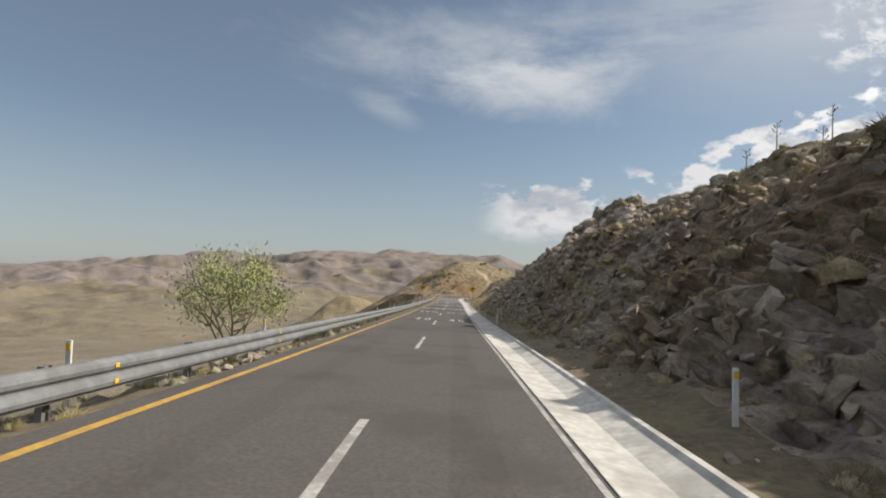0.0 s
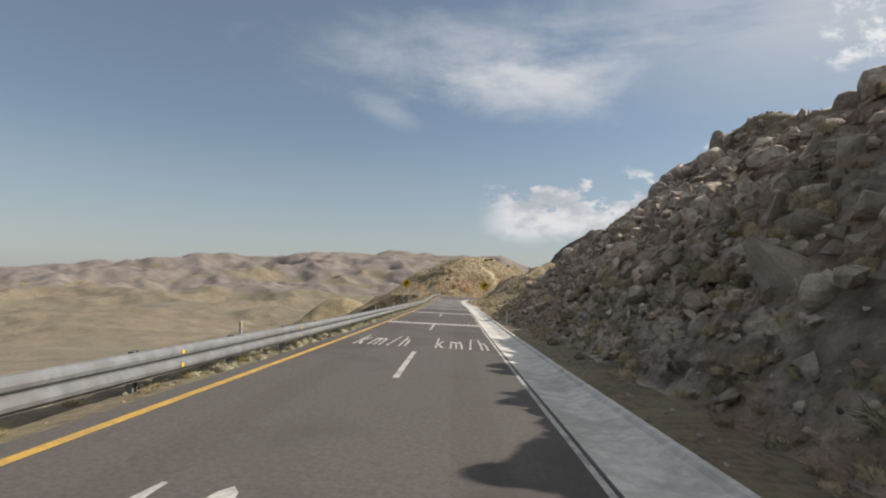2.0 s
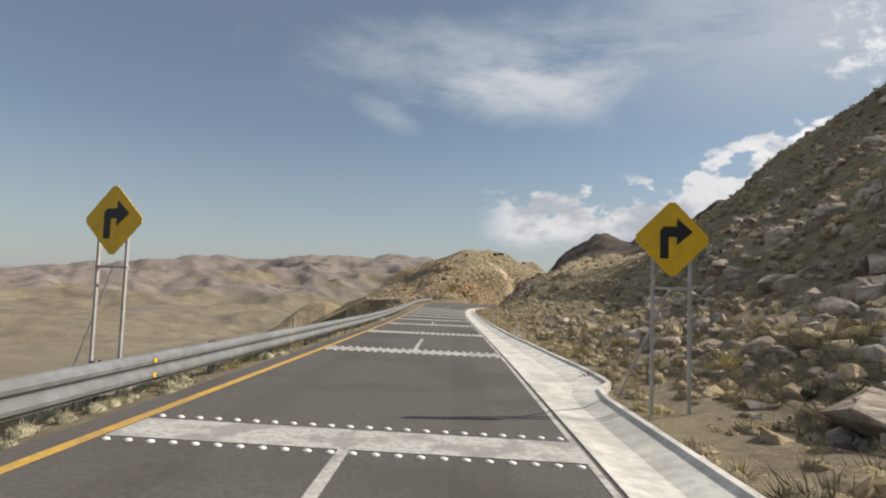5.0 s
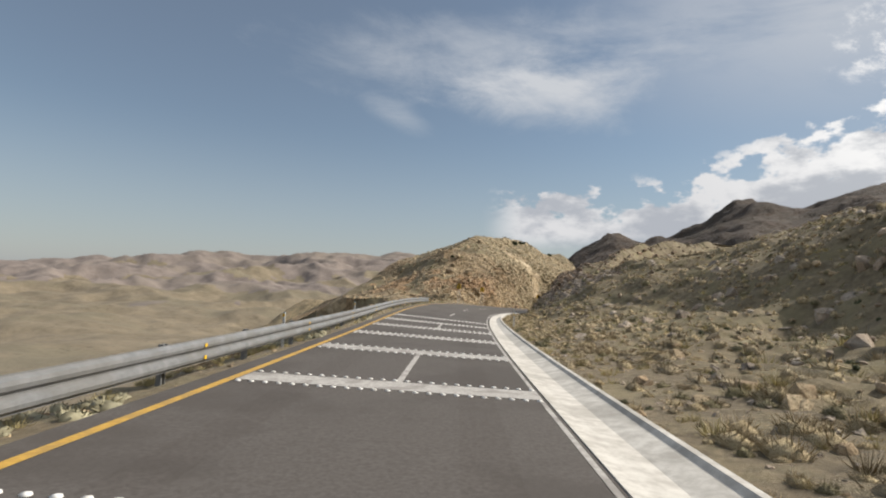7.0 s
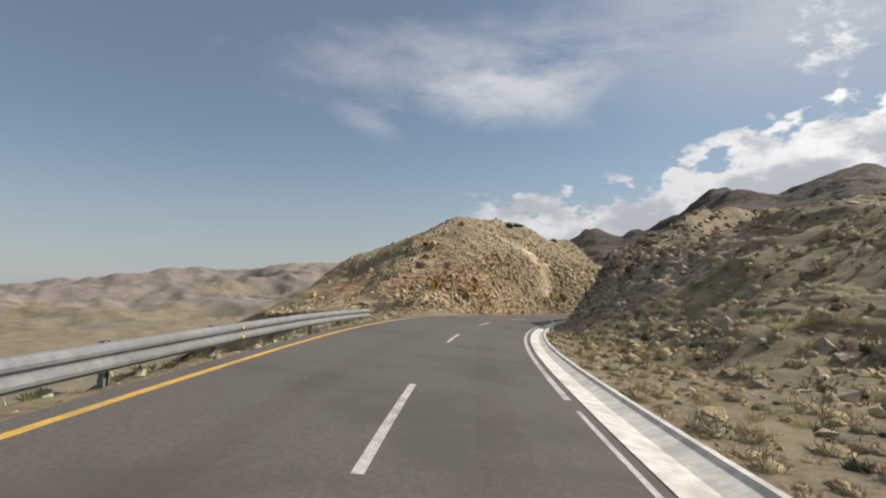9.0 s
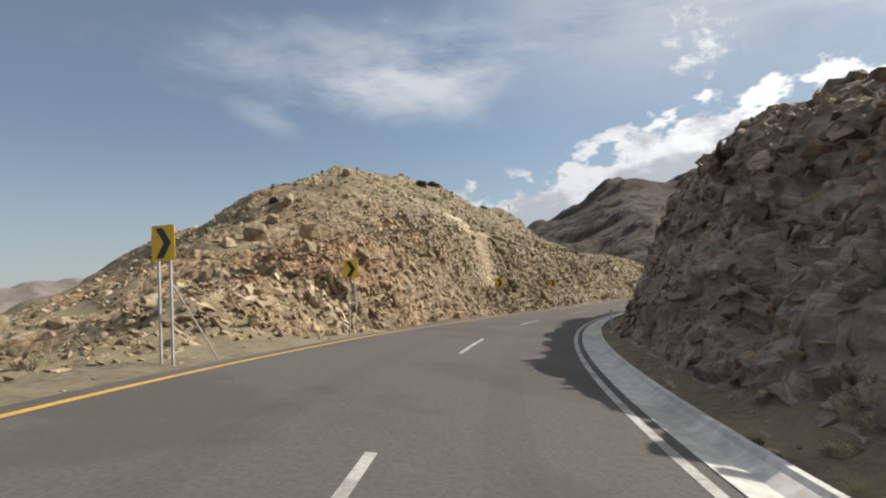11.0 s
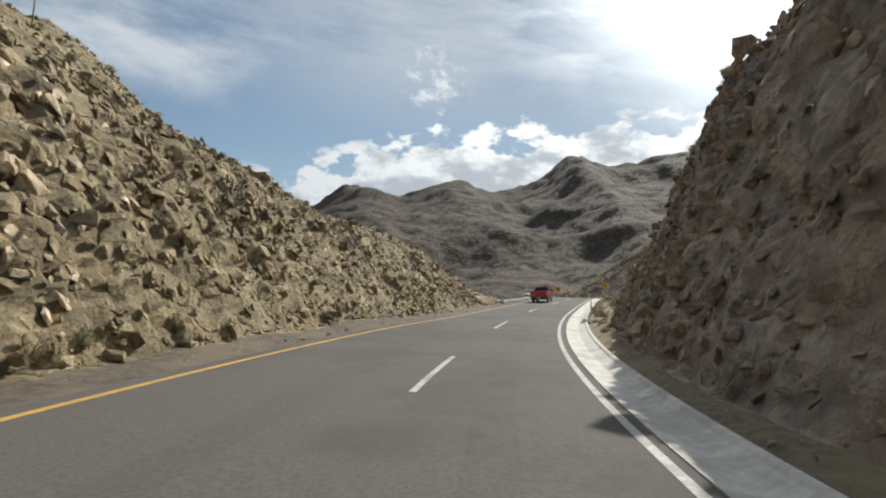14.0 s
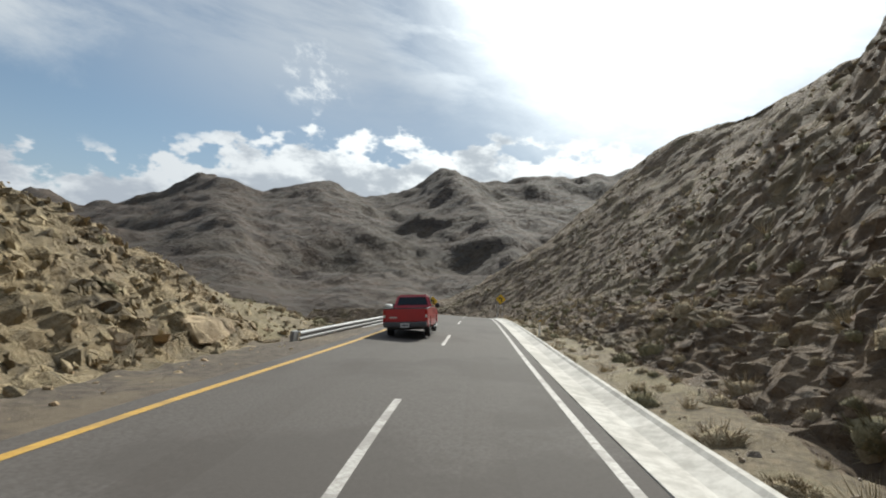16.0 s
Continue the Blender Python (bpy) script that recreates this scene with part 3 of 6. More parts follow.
def side_grid(right):
    if right:
        inner = table(GUTTER_OUT, SG) - 0.12
        kn = [(inner, np.full(len(SG), -0.06)), (col(RIGHT_CUT, 1), col(RIGHT_CUT, 2)), (col(RIGHT_CUT, 3), col(RIGHT_CUT, 4)), (col(RIGHT_TOP, 1), col(RIGHT_TOP, 2))]
        kn.append((kn[3][0] + 32, kn[3][1] * 0.2 - 16))
    else:
        inner = table(YELLOW, SG) - 0.35
        kn = [(inner, np.full(len(SG), -0.05)), (col(LEFT_CUT, 1), col(LEFT_CUT, 2)), (col(LEFT_CUT, 3), col(LEFT_CUT, 4)), (col(LEFT_TOP, 1), col(LEFT_TOP, 2))]
        keep_up = np.interp(SG, [205, 222, 227, 236], [0.0, 0.25, 0.45, 0.62])
        kn.append((kn[3][0] - np.interp(SG, [205, 222], [4, 18]), np.where(kn[3][1] > 0, kn[3][1] * keep_up, kn[3][1] - 3) - 0.3))
        kn.append((kn[4][0] - 85, np.minimum(kn[4][1] - 30, -40.0)))
    d, h, seg = columns(kn, (6, 46, 52, 28) if right else (6, 46, 44, 14, 14))
    s = SG[:, None] + 0 * d
    p = road_point(s, d, h)
    # how much bare rock: the steep cut and a little above
    cut = np.clip(1.6 - np.abs(seg - 1.65) * 1.5, 0, 1)[None, :] * np.ones_like(d)
    steep = np.clip((np.abs(kn[2][1] - kn[1][1]) / np.abs(kn[2][0] - kn[1][0]) - 0.35) / 0.5, 0, 1)[:, None]
    rock = cut * steep
    soft = np.clip(seg / 1.0, 0, 1)[None, :] ** 2 * np.ones_like(d)
    n = np.gradient(p, axis=0), np.gradient(p, axis=1)
    nor = np.cross(n[0], n[1])
    nor *= np.sign(nor[..., 2:3] + 1e-9)
    nor /= np.linalg.norm(nor, axis=-1, keepdims=True) + 1e-9
    seed = 11 if right else 47
    q = p + 0.7 * np.stack([value_noise(p * 0.4, seed), value_noise(p * 0.4, seed + 1), value_noise(p * 0.4, seed + 2)], -1)
    q = q + 0.22 * np.stack([value_noise(p * 1.3, seed + 3), value_noise(p * 1.3, seed + 4), value_noise(p * 1.3, seed + 6)], -1)
    # joints that stand steeply and lean a little
    lean = np.stack([q[..., 0] + 0.45 * q[..., 2], q[..., 1] - 0.3 * q[..., 2], q[..., 2]], -1)
    big = block_noise(lean * np.array([0.33, 0.33, 0.20]), seed + 5) * (0.34 if right else 0.2)
    mid = block_noise(lean * np.array([0.85, 0.85, 0.5]), seed + 15) * (0.24 if right else 0.12)
    small = block_noise(lean * np.array([2.0, 2.0, 1.4]), seed + 25) * 0.15 + block_noise(lean * np.array([3.6, 3.6, 2.8]), seed + 28) * 0.09 + (0.4 - np.abs(fbm(q * 1.7, 3, seed + 29, 0.6))) * 0.16
    # some stretches are sound slabs, others shattered
    broken = np.clip(0.65 + 0.9 * value_noise(p * 0.16, seed + 31), 0.2, 1.25)
    small, mid = small * broken * (1.0 if right else 0.8), mid * (0.5 + 0.5 * broken)
    gash = -np.clip(np.abs(fbm(lean * np.array([0.4, 0.4, 0.12]), 3, seed + 33)) - 0.25, -0.25, 0.35) * (0.3 if right else 0.2)
    big = big + gash + fbm(p * 1.1, 4, seed + 38, 0.55) * 0.12
    mound = fbm(p * 0.09, 4, seed + 35) * 1.1 + fbm(p * 0.45, 3, seed + 45) * 0.22
    crest = np.clip(seg - 2.4, 0, 1)[None, :] * fbm(p * np.array([0.06, 0.06, 0.0]), 3, seed + 55) * 0.9
    away = soft * (0.25 + 0.75 * np.clip(np.abs(d - (3 if right else -5)) / 8, 0, 1))
    near = np.clip((34 - np.abs(d)) / 14, 0.15, 1)
    calm = np.interp(s, [276, 292], [1.0, 0.12]) if right else (1 - 0.75 * slab_mask(s, h)) * np.interp(s, [250, 262], [1.0, 0.85])
    big, mid, small = big * calm, mid * calm, small * (0.35 + 0.65 * calm)
    push = (big + mid) * near * (0.25 + 0.85 * rock) * away + small * soft * (0.4 + 0.8 * rock) + (mound * (1 - 0.5 * rock) + crest) * away
    push = push + (fbm(p * 0.8, 5, seed + 48, 0.62) * 0.22 * soft * np.interp(s, [276, 292], [0.15, 1.0]) if right else 0)
    push = push + 0.03 * value_noise(p * 2.5, seed + 65) * (1 - soft)
    # left of the open stretch the slope under the rail stays low
    if not right:
        push = np.where((h < 0) & (d > -14), np.minimum(push, 0.25), push)
    p = p + nor * push[..., None]
    return p, d, h, seg, rock, nor


GRID = {True: side_grid(True), False: side_grid(False)}
FAR_C = (20.0, 140.0)
# outline of the far ranges: bearing, height in degrees
SKYLINE = [(-180, 1.0), (-120, 1.0), (-60, 0.3), (-39, -0.1), (-35, 0.6), (-31, 1.05), (-26, 1.45), (-20, 1.6), (-14.6, 2.25), (-8.7, 1.9), (-3, 2.35), (2, 2.3), (7, 2.3), (10.8, 2.1), (13.2, 3.6), (16.8, 5.2),
           (19.6, 4.7), (24, 6.4), (28, 8.7), (32.5, 8.1), (36, 9.1), (40.5, 9.8), (44.5, 8.7), (48.4, 10.3), (51.2, 12.4), (55, 11.5), (60, 11.9), (66.7, 12.6), (72, 13.5), (90, 15), (120, 12), (150, 6), (180, 1.0)]


def far_sheet():
    """The land beyond: rings round the road, deep valley on one hand, ranges on the other."""
    az = np.concatenate([np.arange(-180, -62, 3.0), np.arange(-62, 12, 0.28), np.arange(12, 84, 0.4), np.arange(84, 180.1, 3.0)])
    r = np.concatenate([[0.5, 12.0, 26.0], np.geomspace(40, 300, 26), np.geomspace(308, 1750, 125), np.geomspace(1775, 4200, 90)])
    A, Rr = np.meshgrid(np.radians(az), r, indexing="ij")
    x, y = FAR_C[0] + np.sin(A) * Rr, FAR_C[1] + np.cos(A) * Rr
    a = np.array(SKYLINE, float)
    warp = fbm(np.stack([x, y, 0 * x], -1) * 0.004, 3, 91) * np.clip((Rr - 300) / 900, 0, 1) * 1.2
    elev = smooth_curve(a[:, 0], a[:, 1], np.clip(np.degrees(A) + warp, -179.9, 179.9))
    open_side = np.clip((12 - np.degrees(A)) / 6, 0, 1) * np.clip((np.degrees(A) + 150) / 20, 0, 1)
    # the valley side
    top_r = 3600.0
    floor = np.interp(Rr, [40, 90, 300, 800, 1500, 2400, 4200], [-30, -38, -58, -95, -110, -80, -40])
    peak = np.tan(np.radians(elev)) * top_r - 6
    rise = np.clip((Rr - 1000) / (top_r - 1000), 0, 1) ** 1.5
    rise = rise * rise * (3 - 2 * rise)
    p = np.stack([x, y, 0 * x], -1)
    rough = fbm(p * 0.0016, 4, 3, 0.42)
    ridge = 1 - np.abs(fbm(p * 0.0030, 4, 9, 0.45))
    crest = fbm(np.stack([x, y, 0 * x], -1) * 0.0028, 4, 77, 0.5)
    z_open = floor * (1 - rise) + (peak + crest * 26 + fbm(p * 0.011, 3, 55) * 7) * rise + (rough * 16 + (ridge - 0.6) * 22) * np.clip((Rr - 250) / 900, 0, 1) * (1 - 0.85 * rise) + ((ridge - 0.8) * 90 + (0.5 - np.abs(fbm(p * 0.006, 3, 63, 0.5))) * 50) * rise * (1 - rise) * 2
    # folded foothills on the valley floor, and a low rocky knoll
    z_open = z_open + ((0.45 - np.abs(fbm(p * 0.0045, 4, 101, 0.5))) * 17 + fbm(p * 0.014, 3, 103, 0.55) * 4) * np.clip((Rr - 300) / 600, 0, 1) * (1 - rise)
    z_open = z_open + ((0.4 - np.abs(fbm(p * 0.0042, 3, 105, 0.5))) * 55 + (0.4 - np.abs(fbm(p * 0.011, 4, 106, 0.6))) * 22) * rise * (1 - 0.75 * rise)
    foot = 22 * np.exp(-((x + 66) / 95) ** 2 - ((y - 480) / 80) ** 2)
    knoll = np.maximum(19 * np.exp(-((x + 84) / 34) ** 2 - ((y - 474) / 45) ** 2), 17 * np.exp(-((x + 40) / 34) ** 2 - ((y - 482) / 40) ** 2))
    z_open = z_open + foot + knoll * (1 + 0.12 * fbm(p * 0.05, 4, 107, 0.6)) + fbm(p * 0.07, 3, 108, 0.6) * np.clip(knoll / 8, 0, 1) * 1.6
    # the mountain side
    top2 = 1500.0
    peak2 = np.tan(np.radians(elev)) * top2 - 6
    rise2 = np.clip((Rr - 210) / (top2 - 210), 0, 1) ** 1.35
    z_hill = -34 + (peak2 + 34) * rise2 + ((ridge - 0.6) * 24 + rough * 16) * np.clip((Rr - 260) / 500, 0, 1) * np.clip((top2 - Rr) / 500, 0, 1) + fbm(p * 0.012, 5, 21, 0.5) * 7 * np.clip((Rr - 200) / 300, 0, 1) + (0.7 - np.abs(fbm(p * 0.006, 4, 25, 0.5))) * 14 * np.clip((Rr - 260) / 300, 0, 1) + (fbm(p * 0.045, 3, 27, 0.6) * 2.2 + block_noise(p * 0.075, 29) * 0.8) * np.clip((Rr - 240) / 200, 0, 1) * np.clip((2000 - Rr) / 400, 0, 1)
    back = np.clip((Rr - top2) / 800, 0, 1)
    z_hill = z_hill * (1 - back) + (peak2 * 0.5) * back
    z_hill = z_hill + fbm(p * 0.02, 4, 33) * 7 * np.exp(-((Rr - top2) / 350) ** 2)
    z = z_open * open_side + z_hill * (1 - open_side)
    drop = np.clip((Rr - top_r) / 500, 0, 1) * open_side
    z = z * (1 - drop) + (-60) * drop
    v = np.stack([x, y, z], -1)
    return v, open_side, Rr, knoll


def grid_faces(rows, cols, offset=0, flip=False):
    i = np.arange(rows * cols).reshape(rows, cols)
    q = np.stack([i[:-1, :-1], i[1:, :-1], i[1:, 1:], i[:-1, 1:]], -1).reshape(-1, 4)
    return (q[:, ::-1] if flip else q) + offset


def build_ground():
    verts, faces, mats, off, flat_rock = [], [], [], 0, []
    for right in (True, False):
        p, d, h, seg, rock, nor = GRID[right]
        f = grid_faces(*p.shape[:2], off, flip=right)
        mid = rock[:-1, :-1] > (0.32 + 0.12 * value_noise(p[:-1, :-1] * 0.4, 5))
        if not right:
            mid = mid | ((seg[:-1] > 1.9)[None, :] & (SG[:-1, None] > 208) & (SG[:-1, None] < 312) & (value_noise(p[:-1, :-1] * 0.3, 15) > -0.15))
        shoulder = np.broadcast_to((seg[:-1] < 0.9)[None, :], mid.shape)
        s_mid = np.broadcast_to(SG[:-1, None], mid.shape)
        tan = (not right)
        edge = s_mid + 7 * value_noise(p[:-1, :-1] * 0.12, 71)
        # past 283 m the right side takes the brown that holds the shade
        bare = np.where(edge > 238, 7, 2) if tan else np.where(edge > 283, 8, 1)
        if right:
            bare = np.where(edge < 42, np.where(value_noise(p[:-1, :-1] * 0.22, 74) > 0.25, 1, 11), bare)
        else:
            hm = h[:-1, :-1] + 1.2 * value_noise(p[:-1, :-1] * 0.5, 72)
            sm = s_mid + 1.8 * value_noise(p[:-1, :-1] * 0.35, 73)
            bare = np.where((sm > 215) & (sm < 227) & (hm > 2.6) & (hm < 6.5), 10, bare)
            bare = np.where((sm > 211) & (sm < 218) & (hm < 3.2) & (value_noise(p[:-1, :-1] * 0.6, 75) > 0.15), 9, bare)
            bare = np.where(slab_mask(sm, hm) > 0.5, 9, bare)
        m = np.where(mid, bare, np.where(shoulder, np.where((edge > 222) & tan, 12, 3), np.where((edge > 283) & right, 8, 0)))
        flat_rock.append(mid.ravel())
        verts.append(p.reshape(-1, 3)), faces.append(f), mats.append(m.ravel())
        off += p.shape[0] * p.shape[1]
    v, open_side, Rr, knoll = far_sheet()
    faces.append(grid_faces(*v.shape[:2], off, flip=True))
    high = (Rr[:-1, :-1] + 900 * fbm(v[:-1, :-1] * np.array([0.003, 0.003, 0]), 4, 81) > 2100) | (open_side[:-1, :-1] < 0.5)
    # mountains on the sun's side get the base colour darkened for shade
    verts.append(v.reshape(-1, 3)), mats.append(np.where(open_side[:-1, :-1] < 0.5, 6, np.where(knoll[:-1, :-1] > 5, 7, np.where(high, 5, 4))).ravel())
    ob = fast_mesh("ground", np.concatenate(verts), np.concatenate(faces), [M[k] for k in ("soil", "rock_grey", "rock_tan", "shoulder", "desert", "range", "mountain", "rock_olive", "rock_brown_shaded", "rock_slab", "rock_rust", "earth", "verge_dark")], np.concatenate(mats), True)
    soft_faces = np.ones(len(ob.data.polygons), bool)
    soft_faces[:sum(len(f) for f in flat_rock)] = ~np.concatenate(flat_rock)
    ob.data.polygons.foreach_set("use_smooth", soft_faces)
    tagged(ob, "dry desert ground with rocky road cuts, a wide valley and bare mountain ranges", "ground", kind="structure")


build_ground()


# ---- road ----
def strip(name, s, cuts, mat, label, category, kind="structure", parent=None):
    """A band swept along the road: cuts is a list of (d, h), numbers or arrays along s."""
    pts = np.stack([road_point(s, np.broadcast_to(d, s.shape), np.broadcast_to(h, s.shape)) for d, h in cuts], 1)
    ob = fast_mesh(name, pts.reshape(-1, 3), grid_faces(len(s), len(cuts), 0, True), mat)
    if label:
        tagged(ob, label, category, kind=kind)
    if parent:
        ob.parent = parent
    return ob


SR = np.arange(-62, 442, 1.0)
road = strip("road", SR, [(table(YELLOW, SR) - 0.5, -0.12), (table(YELLOW, SR) - 0.45, 0.0), (table(DASHES, SR) - 1.9, 0.0), (table(DASHES, SR) - 1.3, 0.0), (table(DASHES, SR), 0.0), (table(DASHES, SR) + 1.15, 0.0),
                          (table(DASHES, SR) + 1.75, 0.0), (table(GUTTER_IN, SR), 0.0), (table(GUTTER_IN, SR) + 0.01, -0.1)], M["asphalt"], "grey-brown asphalt road with darker worn oil tracks", "road")
road.data.materials.append(M["asphalt_track"])
road.data.polygons.foreach_set("material_index", np.tile(np.array([0, 0, 1, 0, 0, 1, 0, 0], np.int32), len(SR) - 1))
GI, GO = table(GUTTER_IN, SR), table(GUTTER_OUT, SR)
strip("gutter", SR, [(GI + 0.02, -0.1), (GI + 0.02, 0.012), (GI + 0.25, -0.02), (GI * 0.45 + GO * 0.55, -0.05), (GO - 0.16, 0.05), (GO - 0.1, 0.11), (GO, 0.11), (GO + 0.02, -0.15)],
      M["concrete"], "pale concrete roadside gutter with a raised outer lip", "gutter")
strip("yellow_line", SR, [(table(YELLOW, SR) - 0.075, 0.005), (table(YELLOW, SR) + 0.075, 0.005)], M["paint_yellow"], "solid yellow edge line painted on the asphalt", "road marking")
SE = np.arange(172, 442, 1.0)
strip("edge_line", SE, [(table(EDGE, SE) - 0.08, 0.005), (table(EDGE, SE) + 0.06, 0.005)], M["paint_white"], "solid white edge line beside the concrete gutter", "road marking")
SE = np.arange(-62, 172, 1.0)
strip("edge_line", SE, [(table(EDGE, SE) - 0.05, 0.005), (table(EDGE, SE) + 0.03, 0.005)], M["paint_white"], "thin worn white edge line beside the gutter", "road marking")
for k in range(-4, 24):
    far_end = 7.2 + 15.0 * k
    far_end += float(np.interp(far_end, [180, 215, 250, 292], [0, -0.8, 0, 1.0]))
    s = np.linspace(far_end - 5.1, far_end, 6)
    if far_end > -50:
        c = table(DASHES, s)
        strip("lane_dash", s, [(c - 0.065, 0.005), (c + 0.065, 0.005)], M["paint_white"], "white broken lane line painted on the asphalt", "road marking")["group"] = "lane dashes"

# raised crossing bands with rows of white buttons
RUMBLE = [67.3, 83.2, 96.9, 107.0, 115.6, 123.6, 130.5, 136.8, 142.5, 147.8, 152.6, 157.1, 161.5]
for s0 in RUMBLE:
    a, b = float(table(YELLOW, s0)) + 0.1, float(table(EDGE, s0)) - 0.02
    d = np.linspace(a, b, 8)
    s_ = np.array([s0 - 0.42, s0 + 0.42])
    pts = np.stack([road_point(s_[0], d, 0.006), road_point(s_[1], d, 0.006)], 0)
    ob = fast_mesh("rumble_strip", pts.reshape(-1, 3), grid_faces(2, 8, 0, True), M["paint_white"])
    tagged(ob, "white painted warning band across the road", "road marking", "warning bands", "structure")
    bm = bmesh.new()
    for side in (-0.55, 0.55):
        for x in np.arange(a + 0.1, b, 0.24):
            p = road_point(s0 + side, x, 0.0)
            m = Matrix.Translation(p) @ Matrix.Diagonal((0.06, 0.05, 0.03, 1))
            bmesh.ops.create_icosphere(bm, subdivisions=1, radius=1, matrix=m)
    ob2 = part("stud", bm, M["post_white"], ob, "rows of white ceramic buttons", True)
    tagged(ob2, kind="stuff")


def road_text(text, s_near, length, d_left, width, label):
    """Letters laid on the road, stretched along it."""
    cu = bpy.data.curves.new("lettering", "FONT")
    cu.body, cu.resolution_u, cu.offset = text, 4, 0.012
    tmp = bpy.data.objects.new("lettering", cu)
    me = bpy.data.meshes.new_from_object(tmp)
    co = np.array([v.co[:] for v in me.vertices])
    faces = [tuple(p.vertices) for p in me.polygons]
    bpy.data.objects.remove(tmp)
    bpy.data.meshes.remove(me)
    lo, hi = co.min(0), co.max(0)
    u = (co - lo) / np.maximum(hi - lo, 1e-6)
    pts = road_point(s_near + u[:, 1] * length, d_left + u[:, 0] * width, 0.006)
    ob = mesh_object("road_lettering", pts, faces, M["paint_white"])
    return tagged(ob, label, "road marking", kind="structure")


for d0, w in ((-2.75, 1.15), (-0.25, 1.05)):
    road_text("4 0", 37.2, 3.6, d0, w, "white number 40 painted long on the asphalt")
for d0, w in ((-3.3, 1.75), (-0.6, 1.8)):
    road_text("k m / h", 53.6, 3.9, d0, w, "white letters km/h painted long on the asphalt")


# ---- rails ----
def beam_profile(waves, h):
    """Section of a corrugated rail with waves h high, as (out, up)."""
    pts = []
    for k in range(waves):
        z = k * h
        pts += [(0.0, z), (0.0, z + 0.08 * h), (0.07, z + 0.27 * h), (0.082, z + 0.5 * h), (0.07, z + 0.73 * h), (0.0, z + 0.92 * h)]
    pts.append((0.0, waves * h))
    return pts


def guard_rail(s_a, s_b, d_of, waves, wave, lift, label, reflect=True):
    ob = tagged(new("guardrail"), label, "guardrail")
    s = np.arange(s_a, s_b, 1.0)
    prof = beam_profile(waves, wave)
    d = table(d_of, s)
    cuts = [(d + o, lift + z) for o, z in prof] + [(d + o - 0.012, lift + z) for o, z in prof[::-1]]
    cuts.append(cuts[0])
    strip("beam", s, cuts, M["galvanised"], "", "", parent=ob)
    bm0 = bmesh.new()
    for x, w, t in ((0, 0.012, 0.13), (-0.05, 0.1, 0.012), (0.05, 0.1, 0.012)):
        box_bm((w, t, 1.15) if x == 0 else (w, 0.012, 1.15), (x if x == 0 else 0, 0 if x == 0 else (0.065 if x > 0 else -0.065), -0.575), 0.0, None, bm0)
    me = bpy.data.meshes.new("post")
    bm0.to_mesh(me), bm0.free()
    me.materials.append(M["galvanised"])
    bmb = box_bm((0.11, 0.13, 0.30), (0.055, 0, -0.18), 0.01)
    mb = bpy.data.meshes.new("spacer")
    bmb.to_mesh(mb), bmb.free()
    mb.materials.append(M["galvanised"])
    bmr = box_bm((0.012, 0.09, 0.07), (0, 0, 0), 0.004)
    mr = bpy.data.meshes.new("reflector")
    bmr.to_mesh(mr), bmr.free()
    mr.materials.append(M["sign_yellow"])
    for k, x in enumerate(np.arange(s_a + 1.0, s_b - 0.5, 3.81)):
        dd = float(table(d_of, x))
        o = new("post", me)
        o.parent, o.matrix_basis = ob, road_pose(x, dd - 0.19, lift + waves * wave - 0.01)
        o = new("spacer", mb)
        o.parent, o.matrix_basis = ob, road_pose(x, dd - 0.13, lift + waves * wave - 0.01)
        if reflect and k % 2 == 0:
            for z in (0.5 * wave, 1.5 * wave):
                o = new("reflector", mr)
                o.parent, o.matrix_basis = ob, road_pose(x + 1.1, dd + 0.088, lift + z)
    return ob


RAIL_D = [(-80, -5.2), (0, -5.2), (60, -5.1), (110, -5.0), (150, -5.2), (172, -5.9), (190, -6.6), (196, -6.9)]
guard_rail(-55, 192, RAIL_D, 2, 0.24, 0.04, "galvanised corrugated steel guardrail on steel posts along the drop")
RAIL2_D = [(298, -5.75), (320, -5.4), (345, -5.2), (442, -5.2)]
guard_rail(301.8, 425, RAIL2_D, 3, 0.178, -0.30, "pale steel guardrail with three waves along the curve", False)
bm = box_bm((0.14, 0.5, 0.62), (0, 0, 0.31), 0.05)
o = part("end_terminal", bm, M["galvanised"], bpy.data.objects["guardrail.001"], "blunt end shoe of the rail")
o.matrix_basis = road_pose(301.6, -5.78, -0.36)


# ---- signs ----
def sign_base(name, label, half, drop, height):
    ob = tagged(new(name), label, "road sign")
    for x in (-half, half):
        part("post", bar_bm((x, 0.03, -drop), (x, 0.03, height), 0.05, 0.05), M["post_metal"], ob)
    return ob


def diamond_sign(arrow_points, stay=False):
    ob = sign_base("diamond_sign", "yellow diamond warning sign with a dark bent arrow on two posts", 0.3, 1.2, 2.15)
    part("crossbar", bar_bm((-0.34, 0.03, 1.62), (0.34, 0.03, 1.62), 0.05, 0.04), M["post_metal"], ob)
    if stay:
        part("brace", bar_bm((0.0, 0.06, 1.62), (-1.25, 0.5, -0.3), 0.03), M["post_white"], ob, "long pale stay")
    else:
        part("brace", bar_bm((-0.02, 0.06, 1.6), (-0.4, 1.3, -0.4), 0.035), M["post_metal"], ob)
    c, q, e = 2.42, 0.64, 0.05
    out = [(-q + e, c - e), (-q + e, c + e), (-e, c + q - e), (e, c + q - e), (q - e, c + e), (q - e, c - e), (e, c - q + e), (-e, c - q + e)]
    part("plate", prism_bm(out, 0.012), M["sign_yellow"], ob)
    part("arrow", prism_bm([(x, c + z) for x, z in arrow_points], -0.006), M["sign_black"], ob, "dark bent arrow")
    return ob


